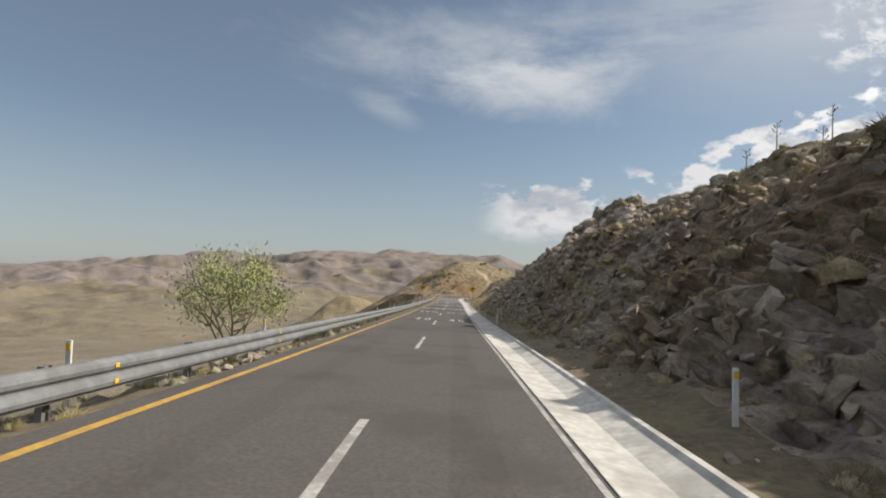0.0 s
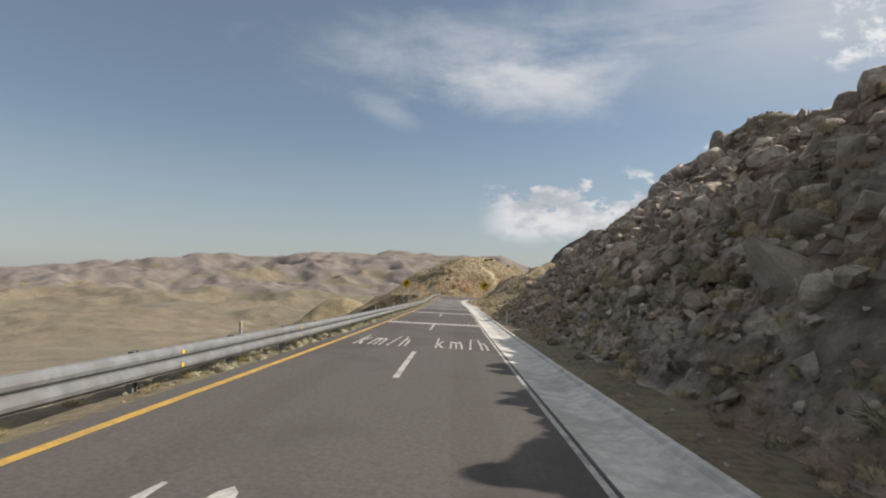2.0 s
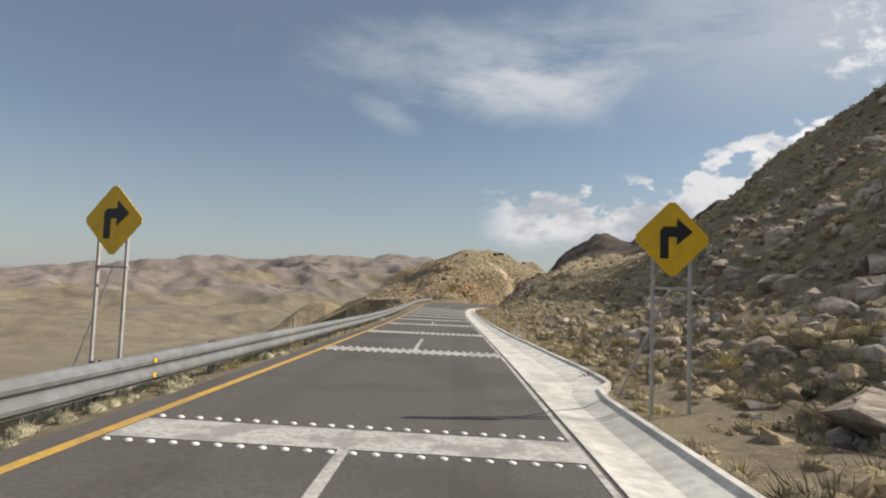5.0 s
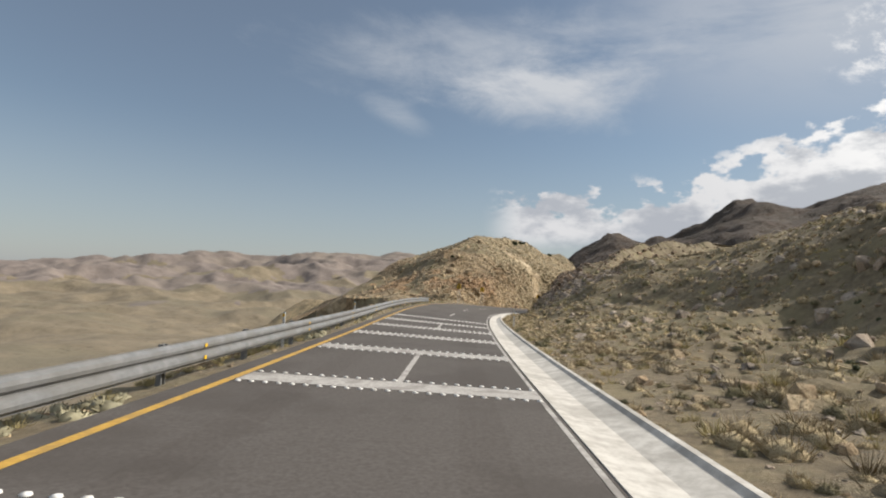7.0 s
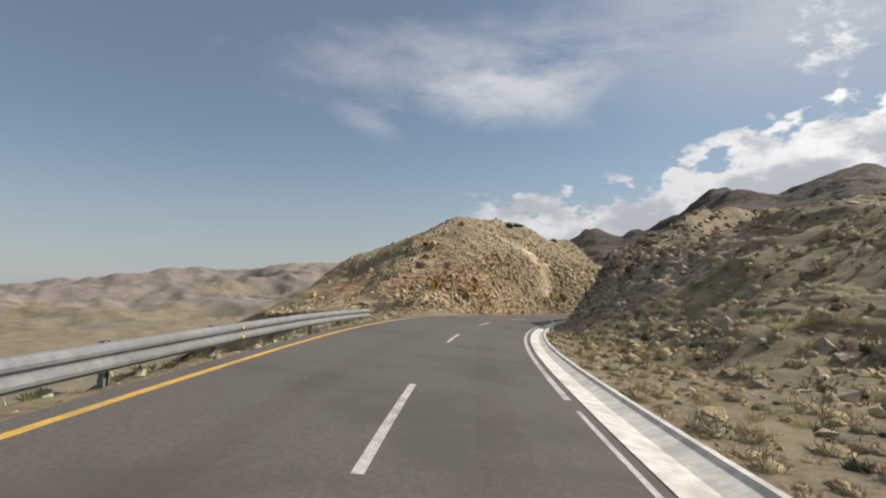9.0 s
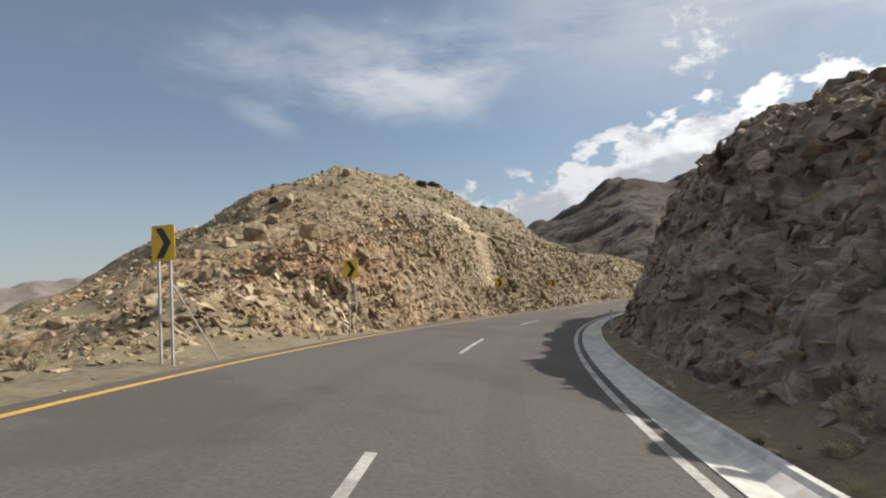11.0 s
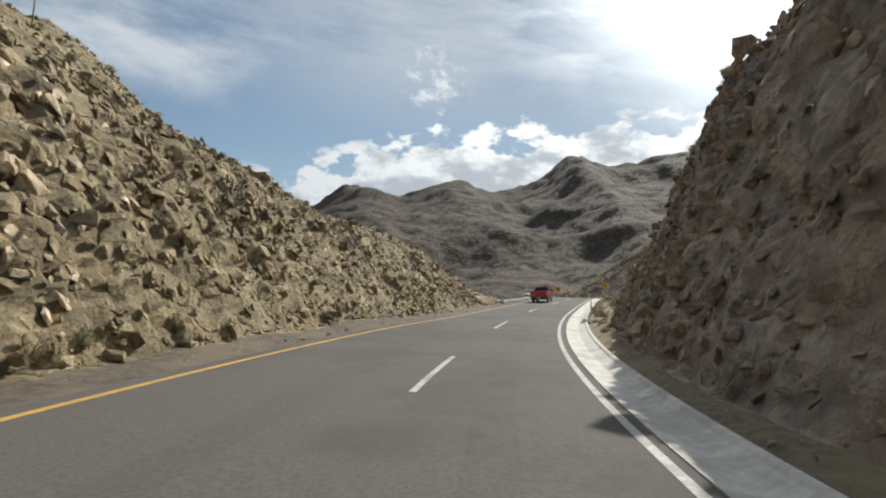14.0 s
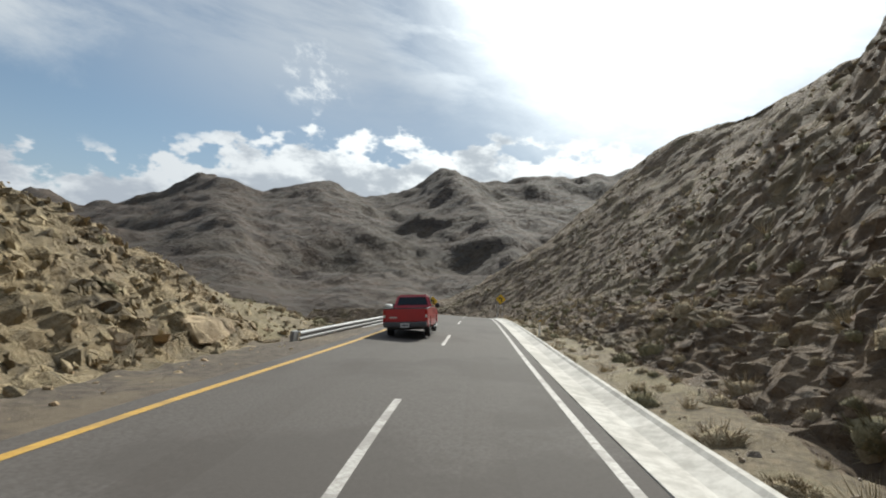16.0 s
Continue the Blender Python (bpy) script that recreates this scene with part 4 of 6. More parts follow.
ARROW_RIGHT = [(-0.2, -0.32), (-0.06, -0.32), (-0.06, 0.03), (0.07, 0.03), (0.07, -0.1), (0.33, 0.12), (0.07, 0.34), (0.07, 0.2), (-0.14, 0.2), (-0.2, 0.13)]
ARROW_LEFT = [(-x, z) for x, z in ARROW_RIGHT][::-1]
dr = diamond_sign(ARROW_RIGHT)
dr.matrix_basis = road_pose(99.2, 3.5, 0.4, 2)
dl = diamond_sign(ARROW_RIGHT, True)
dl.matrix_basis = road_pose(99.6, -5.85, 0.3, -14)
al = diamond_sign(ARROW_LEFT)
al.matrix_basis = road_pose(351, 3.5, 0.05)
copy_thing(al, road_pose(351, -5.0, -0.85))


def chevron_sign():
    ob = sign_base("chevron_sign", "yellow chevron board with a dark arrowhead on two thin posts", 0.16, 0.8, 2.6)
    part("brace", bar_bm((0.1, 0.05, 1.6), (0.5, 1.3, -0.7), 0.035), M["post_metal"], ob)
    a, b0, b1 = 0.31, 2.0, 2.78
    e = 0.03
    part("plate", prism_bm([(-a, b0 + e), (-a, b1 - e), (-a + e, b1), (a - e, b1), (a, b1 - e), (a, b0 + e), (a - e, b0), (-a + e, b0)], 0.012), M["sign_yellow"], ob)
    m = (b0 + b1) / 2
    part("chevron", prism_bm([(-0.2, b0 + 0.06), (0.0, b0 + 0.06), (0.22, m), (0.0, b1 - 0.06), (-0.2, b1 - 0.06), (0.02, m)], -0.006), M["sign_black"], ob, "dark arrowhead")
    return ob


cv = chevron_sign()
cv.matrix_basis = road_pose(206.7, -6.95, 0.18, -10)
for s_, d_, tw in ((217.2, -6.95, 0), (240.9, -7.1, 8), (253.8, -7.0, 6)):
    copy_thing(cv, road_pose(s_, d_, 0.33, tw))


def delineator():
    ob = tagged(new("delineator_post"), "slim white roadside delineator post", "post", "delineators")
    part("shaft", box_bm((0.085, 0.04, 1.30), (0, 0, 0.27), 0.012), M["post_white"], ob)
    part("reflector", box_bm((0.07, 0.012, 0.10), (0, -0.023, 0.82), 0.004), M["sign_yellow"], ob, "small yellow reflector")
    return ob


dp = delineator()
dp.matrix_basis = road_pose(7.7, 4.05, 0)
for s_, d_ in ((37.6, 3.15), (71.0, 3.4), (116.0, 3.2), (130.0, 3.3), (161.6, 3.45), (196.0, 3.5), (226.0, 3.6), (287.0, 3.4), (312.0, 3.6), (-22.0, 3.7)):
    copy_thing(dp, road_pose(s_, d_, 0))
for s_ in (7.7, 15.7, 39.0, 50.0, 73.0, 83.0, 109.0, 144.0, 156.0, -4.0):
    copy_thing(dp, road_pose(s_, float(table(RAIL_D, s_)) - 0.42, -0.14))


# ---- loose rock, scrub and trees ----
def hull_rock(rng, flat=0.75, points=26, boxy=0.5):
    """An angular block of broken rock, about one metre across."""
    bm = bmesh.new()
    for _ in range(points):
        v = rng.normal(size=3)
        v /= np.linalg.norm(v)
        cube = v / np.abs(v).max()
        v = (v * (1 - boxy) + cube * boxy * 0.8) * rng.uniform(0.78, 1.0)
        bm.verts.new((0.5 * v[0], 0.5 * v[1] * rng.uniform(0.9, 1.0), 0.5 * flat * v[2]))
    res = bmesh.ops.convex_hull(bm, input=bm.verts[:])
    loose = [v for v in bm.verts if not v.link_faces]
    bmesh.ops.delete(bm, geom=loose, context="VERTS")
    bmesh.ops.triangulate(bm, faces=bm.faces[:])
    bmesh.ops.recalc_face_normals(bm, faces=bm.faces)
    bm.verts.ensure_lookup_table()
    co = np.array([v.co[:] for v in bm.verts])
    bm.verts.index_update()
    tri = np.array([[v.index for v in f.verts] for f in bm.faces])
    bm.free()
    return co, tri


def round_rock(rng, fine, cuts):
    """A weathered boulder, about one metre across: a lumpy ball worn flat on a few sides."""
    bm = bmesh.new()
    bmesh.ops.create_icosphere(bm, subdivisions=fine, radius=0.5)
    co = np.array([v.co[:] for v in bm.verts])
    tri = np.array([[v.index for v in f.verts] for f in bm.faces])
    bm.free()
    off = rng.uniform(0, 50, 3)
    co = co * (1 + 0.16 * value_noise(co * 2.2 + off, 3) + 0.07 * value_noise(co * 6 + off, 4))[:, None]
    for _ in range(cuts):
        n = rng.normal(size=3)
        n /= np.linalg.norm(n)
        co = co - n * (np.maximum(co @ n - rng.uniform(0.24, 0.40), 0) * 0.92)[:, None]
    return co * np.array([1.1, rng.uniform(0.75, 1.0), rng.uniform(0.62, 0.9)]), tri


RNG = np.random.default_rng(5)
ROCKS = [hull_rock(RNG, RNG.uniform(0.55, 0.95), int(RNG.integers(12, 24)), RNG.uniform(0.2, 0.9)) for _ in range(18)]
BLOCKS = [hull_rock(RNG, RNG.uniform(0.6, 0.95), int(RNG.integers(9, 14)), RNG.uniform(0.6, 0.95)) for _ in range(14)]
COBBLES = [round_rock(RNG, 1, 5) for _ in range(10)]
BOULDERS = [round_rock(RNG, 2, 7) for _ in range(12)]
GIANTS = [round_rock(RNG, 3, 9) for _ in range(12)]


def scrub(rng, stalks, length, width, fine):
    """A soft rounded bush: a lumpy body of dense twigs under a fuzz of fine stalks, about one metre across."""
    bm = bmesh.new()
    bmesh.ops.create_icosphere(bm, subdivisions=fine, radius=1.0)
    co = np.array([v.co[:] for v in bm.verts])
    tri = np.array([[v.index for v in f.verts] for f in bm.faces])
    bm.free()
    off = rng.uniform(0, 50, 3)
    lump = 1 + 0.30 * value_noise(co * 1.5 + off, 3) + 0.16 * value_noise(co * 4.0 + off, 4)
    co = co * (0.34 * lump)[:, None] * np.array([1.0, rng.uniform(0.8, 1.0), 0.85])
    tri = tri[co[tri][:, :, 2].max(1) > -0.02]
    used, inv = np.unique(tri, return_inverse=True)
    co, tri = co[used], inv.reshape(-1, 3)
    v = []
    pickf = rng.integers(len(tri), size=stalks)
    for f in pickf:
        u = rng.dirichlet((1, 1, 1))
        at = (co[tri[f]] * u[:, None]).sum(0) * 0.96
        way = at / (np.linalg.norm(at) + 1e-9) + rng.normal(size=3) * 0.45 + np.array([0, 0, 0.35])
        way *= length * rng.uniform(0.5, 1.3) / np.linalg.norm(way)
        side = np.cross(way, rng.normal(size=3))
        side *= width / (np.linalg.norm(side) + 1e-9)
        v += [at - side, at + side, at + way]
    v = np.array(v)
    return np.concatenate([co, v]), np.concatenate([tri, len(co) + np.arange(len(v)).reshape(-1, 3)])


def tuft(rng, stalks, length, width):
    """A tuft of dry grass: stalks that fan out from the root."""
    v = []
    for _ in range(stalks):
        a, e = rng.uniform(0, 6.283), rng.uniform(0.45, 1.5)
        at = np.array([math.cos(a), math.sin(a), 0]) * rng.uniform(0, 0.16)
        way = np.array([math.cos(a) * math.cos(e), math.sin(a) * math.cos(e), math.sin(e)]) * length * rng.uniform(0.5, 1.15)
        side = np.cross(way, rng.normal(size=3))
        side *= width / (np.linalg.norm(side) + 1e-9)
        v += [at - side, at + side, at + way]
    v = np.array(v)
    return v, np.arange(len(v)).reshape(-1, 3)


SCRUBS = [scrub(RNG, 150, 0.20, 0.011, 1) for _ in range(4)] + [tuft(RNG, 90, 0.46, 0.009) for _ in range(4)]
SCRUBS_FAR = [scrub(RNG, 32, 0.20, 0.026, 1) for _ in range(4)] + [tuft(RNG, 26, 0.5, 0.026) for _ in range(4)]


def rot(rng, tilt):
    return np.array(Euler((rng.normal() * tilt, rng.normal() * tilt, rng.uniform(0, 6.283))).to_matrix())


def pick(rng, right, n, weight):
    """n random places on the slope, as points, normals, s and d."""
    p, d, h, seg, rock, nor = GRID[right]
    area = np.zeros(d.shape)
    area[1:, 1:] = np.abs(np.linalg.norm(np.cross(p[1:, 1:] - p[:-1, 1:], p[1:, 1:] - p[1:, :-1]), axis=-1))
    s = np.broadcast_to(SG[:, None], d.shape)
    w = area * weight(s, d, np.broadcast_to(seg[None, :], d.shape), rock)
    k = rng.choice(w.size, n, p=(w / w.sum()).ravel())
    pts = p.reshape(-1, 3)[k] + np.c_[rng.uniform(-0.2, 0.2, (n, 2)), np.zeros(n)]
    return pts, nor.reshape(-1, 3)[k], s.ravel()[k], d.ravel()[k]


def scatter(name, templates, pts, sizes, rng, mat, label, category, tilt, sink, keep, group, smooth=False, stretch=(1, 1, 1), coarse=None, far_templates=None):
    """Joins the scattered copies into one sheet of stuff; those marked keep stand as things of their own."""
    V, T, off = [], [], 0
    meshes = {}
    for i, (p, z) in enumerate(zip(pts, sizes)):
        k = int(rng.integers(len(templates)))
        co, tri = (templates if coarse is None or not coarse[i] else far_templates)[k]
        m = rot(rng, tilt) * np.array(stretch)[None, :] * z * rng.uniform(0.85, 1.15, 3)[None, :]
        at = p + np.array([0, 0, -sink * z])
        if keep[i]:
            if k not in meshes:
                me = bpy.data.meshes.new(name)
                me.from_pydata(co.tolist(), [], tri.tolist())
                me.materials.append(mat)
                me.polygons.foreach_set("use_smooth", np.full(len(tri), name == "bush" or templates[0] is BOULDERS[0] or templates[0] is GIANTS[0], bool))
                meshes[k] = me
            o = new(name, meshes[k])
            m4 = Matrix([[*m[0], at[0]], [*m[1], at[1]], [*m[2], at[2]], [0, 0, 0, 1]])
            o.matrix_basis = m4
            tagged(o, label, category, group)
            continue
        V.append(co @ m.T + at), T.append(tri + off)
        off += len(co)
    if V:
        ob = fast_mesh(name + "_field", np.concatenate(V), np.concatenate(T), mat, smooth=smooth or name in ("bush", "scrub", "grass"))
        tagged(ob, label, category, kind="stuff")


def sizes_power(rng, n, lo, hi, a=2.2):
    u = rng.uniform(size=n)
    return (lo ** (1 - a) + u * (hi ** (1 - a) - lo ** (1 - a))) ** (1 / (1 - a))


def ground_at(s, d, right):
    p, dd = GRID[right][0], GRID[right][1]
    i = int(np.clip(np.searchsorted(SG, s), 0, len(SG) - 1))
    return p[i, int(np.argmin(np.abs(dd[i] - d)))]


def build_rocks():
    rng = np.random.default_rng(21)
    inb = lambda s, a, b: (s > a) & (s < b)
    # rubble slope on the right
    w = lambda s, d, seg, rock: ((seg > 0.75) & (seg < 3.1)) * np.interp(s, [-60, 0, 28, 60, 120, 140, 190, 205, 275, 290, 360, 420], [0.2, 0.2, 0.45, 2.6, 2.4, 0.8, 0.55, 0.3, 0.35, 0.4, 0.2, 0.05]) * np.where(d < 30, 1, 0.7)
    pts, nor, s, d = pick(rng, True, 8500, w)
    size = sizes_power(rng, len(pts), 0.28, 2.6) * np.interp(s, [30, 55, 80, 120, 140, 198, 206, 285, 300], [0.6, 1.0, 0.9, 0.8, 0.65, 0.65, 0.45, 0.45, 0.5])
    size *= np.interp(d, [5, 9, 12], [0.5, 0.8, 1.0])
    keep = (d < 11) & (size > 0.75)
    keep &= np.cumsum(keep) < 90
    for part_of, mm, lab in ((s < 283, "boulder", "weathered grey-brown granite boulder on the rubble slope"), (s >= 283, "boulder_brown_shaded", "brown broken rock on the right slope, darkened in colour for shade")):
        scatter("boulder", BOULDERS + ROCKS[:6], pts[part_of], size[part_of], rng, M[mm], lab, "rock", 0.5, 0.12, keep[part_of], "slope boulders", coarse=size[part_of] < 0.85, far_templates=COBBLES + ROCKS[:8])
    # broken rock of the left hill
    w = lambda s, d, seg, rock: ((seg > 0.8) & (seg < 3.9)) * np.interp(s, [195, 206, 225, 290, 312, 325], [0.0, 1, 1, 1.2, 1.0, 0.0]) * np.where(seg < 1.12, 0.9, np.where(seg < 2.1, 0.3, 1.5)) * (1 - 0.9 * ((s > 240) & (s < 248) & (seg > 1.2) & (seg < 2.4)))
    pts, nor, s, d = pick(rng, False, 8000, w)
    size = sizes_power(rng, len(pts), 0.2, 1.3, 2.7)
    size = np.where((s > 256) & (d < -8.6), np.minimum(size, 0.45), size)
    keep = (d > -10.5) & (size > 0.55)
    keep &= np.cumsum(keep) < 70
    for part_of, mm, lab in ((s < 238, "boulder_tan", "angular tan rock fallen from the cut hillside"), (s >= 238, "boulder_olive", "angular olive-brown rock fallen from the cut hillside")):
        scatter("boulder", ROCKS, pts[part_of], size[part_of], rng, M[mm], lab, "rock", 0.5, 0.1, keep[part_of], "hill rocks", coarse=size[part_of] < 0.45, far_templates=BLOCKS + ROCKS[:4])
    # rubble on the earthy cut, and on the shaded slope with shade in its colour
    for a, b, n, hi, mm, lab in ((-20, 62, 1700, 0.9, "boulder_dull", "broken rock in the earthy road cut"), (283, 350, 1500, 1.0, "boulder_brown_shaded", "brown rubble on the right slope, darkened in colour for shade")):
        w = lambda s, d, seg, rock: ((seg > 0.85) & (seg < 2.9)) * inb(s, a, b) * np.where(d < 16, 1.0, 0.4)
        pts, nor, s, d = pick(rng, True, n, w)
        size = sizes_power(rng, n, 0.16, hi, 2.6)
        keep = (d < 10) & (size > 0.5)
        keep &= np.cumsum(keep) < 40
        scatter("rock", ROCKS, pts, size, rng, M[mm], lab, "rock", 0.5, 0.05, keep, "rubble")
    # giants of the crag, piled on one another
    w = lambda s, d, seg, rock: ((seg > 1.3) & (seg < 2.9)) * np.interp(s, [30, 40, 66, 80, 95], [0, 1, 1, 0.5, 0]) * np.where(seg > 1.8, 1.0, 0.35)
    pts, nor, s, d = pick(rng, True, 105, w)
    scatter("boulder", GIANTS, pts, sizes_power(rng, 105, 1.0, 2.6, 1.9) * np.interp(d, [6, 9, 12, 16], [0.35, 0.5, 0.7, 1]), rng, M["boulder"], "huge weathered grey granite boulder piled on the slope", "rock", 0.5, 0.05, np.ones(105, bool), "crag giants")
    # the rubble between them
    w = lambda s, d, seg, rock: ((seg > 0.9) & (seg < 2.75)) * np.interp(s, [24, 38, 100, 118], [0, 1, 1, 0]) * np.where(seg < 1.2, 0.5, 1.0)
    pts, nor, s, d = pick(rng, True, 5200, w)
    size = sizes_power(rng, 5200, 0.3, 1.3, 2.0) * np.interp(d, [5, 8, 11], [0.6, 0.85, 1.0])
    scatter("boulder", BOULDERS + ROCKS[:12], pts, size, rng, M["boulder"], "weathered grey granite rubble covering the slope", "rock", 0.6, 0.02, np.zeros(5200, bool), "", coarse=size < 0.75, far_templates=COBBLES + BLOCKS + ROCKS[:6])
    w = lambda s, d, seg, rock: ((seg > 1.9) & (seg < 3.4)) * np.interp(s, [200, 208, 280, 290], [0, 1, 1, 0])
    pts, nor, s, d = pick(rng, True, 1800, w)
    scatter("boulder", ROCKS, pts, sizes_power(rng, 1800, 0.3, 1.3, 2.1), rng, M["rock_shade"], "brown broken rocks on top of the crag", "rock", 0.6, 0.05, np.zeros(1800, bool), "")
    # small stones along both verges
    w = lambda s, d, seg, rock: ((seg > 0.25) & (seg < 1.2)) * 1.0 * inb(s, -20, 330)
    pts, nor, s, d = pick(rng, True, 3000, w)
    scatter("stone", ROCKS[:6], pts, sizes_power(rng, len(pts), 0.06, 0.3), rng, M["boulder"], "small loose stones on the roadside", "stones", 0.5, 0.1, np.zeros(len(pts), bool), "")
    pts, nor, s, d = pick(rng, False, 1600, w)
    scatter("stone", ROCKS[:6], pts, sizes_power(rng, len(pts), 0.06, 0.32), rng, M["boulder_tan"], "small loose stones on the roadside", "stones", 0.5, 0.1, np.zeros(len(pts), bool), "")
    # a few large ones that stand out
    for s_, d_, h_, z_, k, lab, mm in ((233, -7.4, 0.25, 1.0, 3, "single reddish block of rock at the road's edge", "boulder_red"), (298.5, -7.3, 0.4, 1.9, 5, "large pale boulder at the foot of the hill", "boulder_tan"),
                                   (296.3, -7.4, 0.35, 1.1, 8, "pale boulder leaning on a larger one", "boulder_tan"), (294.9, -7.4, 0.3, 1.0, 2, "pale broken boulder at the foot of the hill", "boulder_tan"),
                                   (97.5, 5.6, 0.5, 1.7, 7, "big pale boulder beside the warning sign", "boulder"), (104, 6.4, 0.3, 1.0, 9, "rounded boulder in dry grass", "boulder"), (94.6, 5.9, 0.3, 1.0, 11, "pale boulder in dry grass", "boulder")):
        co, tri = ROCKS[k]
        o = mesh_object("boulder", co * np.array([1.15, 1.0, 1.0]) * z_, tri, M[mm])
        o.matrix_basis = Matrix.Translation(road_point(s_, d_, h_)) @ Euler((0.2, 0.1, s_)).to_matrix().to_4x4()
        tagged(o, lab, "rock")
    for s_, d_, z_, k in ((11.2, -4.75, 0.35, 2), (12.3, -4.85, 0.5, 5), (13.0, -4.9, 0.6, 8), (13.7, -5.0, 0.4, 9), (11.8, -5.3, 0.3, 3)):
        co, tri = ROCKS[k]
        o = mesh_object("stone", co * z_, tri, M["boulder"])
        o.matrix_basis = Matrix.Translation(road_point(s_, d_, -0.1 + 0.12 * z_)) @ Euler((0.2, 0.1, s_)).to_matrix().to_4x4()
        tagged(o, "pale grey stone at the foot of the guardrail", "stone", "pale stones")
    # stacked giants on the crest
    for s_, d_, z_, k in ((59, 19, 2.6, 1), (61, 20.5, 2.2, 4), (60.5, 18.2, 1.8, 6), (77, 19.5, 2.8, 10), (79.5, 21, 3.2, 12), (80.5, 18.5, 2.0, 13), (86, 20, 2.6, 15), (88.5, 21.5, 3.0, 0), (84, 18, 1.9, 5)):
        co, tri = GIANTS[k % 12]
        o = mesh_object("boulder", co * np.array([1.0, 1.0, 1.35]) * z_, tri, M["boulder"], smooth=True)
        g = ground_at(s_, d_, True)
        o.matrix_basis = Matrix.Translation(Vector(g) + Vector((0, 0, 0.25 * z_))) @ Euler((0.15, -0.1, s_)).to_matrix().to_4x4()
        tagged(o, "giant grey granite boulder stacked on the hill's crest", "rock", "crest boulders")


M["boulder_tan"] = material("boulder_tan", (0.27, 0.195, 0.112), (0.50, 0.39, 0.245), 1.6, 0.9, 0.6, 9, (0.36, 0.24, 0.14), 0.6, 0.5, cracks=0.35, crack_scale=1.1, spots=0.3, vary=0.35, bump_distance=0.16, facets=0.35, facet_scale=1.6)
M["boulder_pale"] = material("boulder_pale", (0.40, 0.315, 0.205), (0.64, 0.535, 0.385), 1.6, 0.9, 0.6, 9, (0.42, 0.30, 0.18), 0.6, 0.5, spots=0.25, vary=0.4, bump_distance=0.12, facets=0.3, facet_scale=1.6)
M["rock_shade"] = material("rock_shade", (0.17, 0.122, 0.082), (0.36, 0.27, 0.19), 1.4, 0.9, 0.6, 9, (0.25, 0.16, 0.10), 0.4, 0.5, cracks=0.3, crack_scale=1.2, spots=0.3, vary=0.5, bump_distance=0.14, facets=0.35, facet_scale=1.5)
M["boulder_olive"] = material("boulder_olive", (0.215, 0.168, 0.095), (0.445, 0.355, 0.215), 1.6, 0.9, 0.6, 9, (0.30, 0.22, 0.13), 0.6, 0.5, cracks=0.35, crack_scale=1.1, spots=0.3, vary=0.35, bump_distance=0.16, facets=0.35, facet_scale=1.6)
# loose rock of the right slope, its colour lowered to stand for shade
M["boulder_brown_shaded"] = material("boulder_brown_shaded", (0.10, 0.070, 0.046), (0.22, 0.162, 0.108), 1.6, 0.9, 0.55, 10, (0.2, 0.15, 0.1), 0.6, 0.5, cracks=0.3, crack_scale=1.4, spots=0.3, vary=0.5, bump_distance=0.16, facets=0.35, facet_scale=1.6)
M["boulder_dull"] = material("boulder_dull", (0.21, 0.158, 0.115), (0.42, 0.34, 0.26), 1.6, 0.9, 0.55, 10, (0.23, 0.16, 0.1), 0.6, 0.5, spots=0.3, vary=0.5, bump_distance=0.16, facets=0.35, facet_scale=1.6)
M["boulder_red"] = material("boulder_red", (0.30, 0.195, 0.115), (0.50, 0.35, 0.22), 1.6, 0.9, 0.6, 9, (0.40, 0.28, 0.18), 0.6, 0.5, spots=0.3, vary=0.4, bump_distance=0.12, facets=0.3, facet_scale=1.6)
build_rocks()


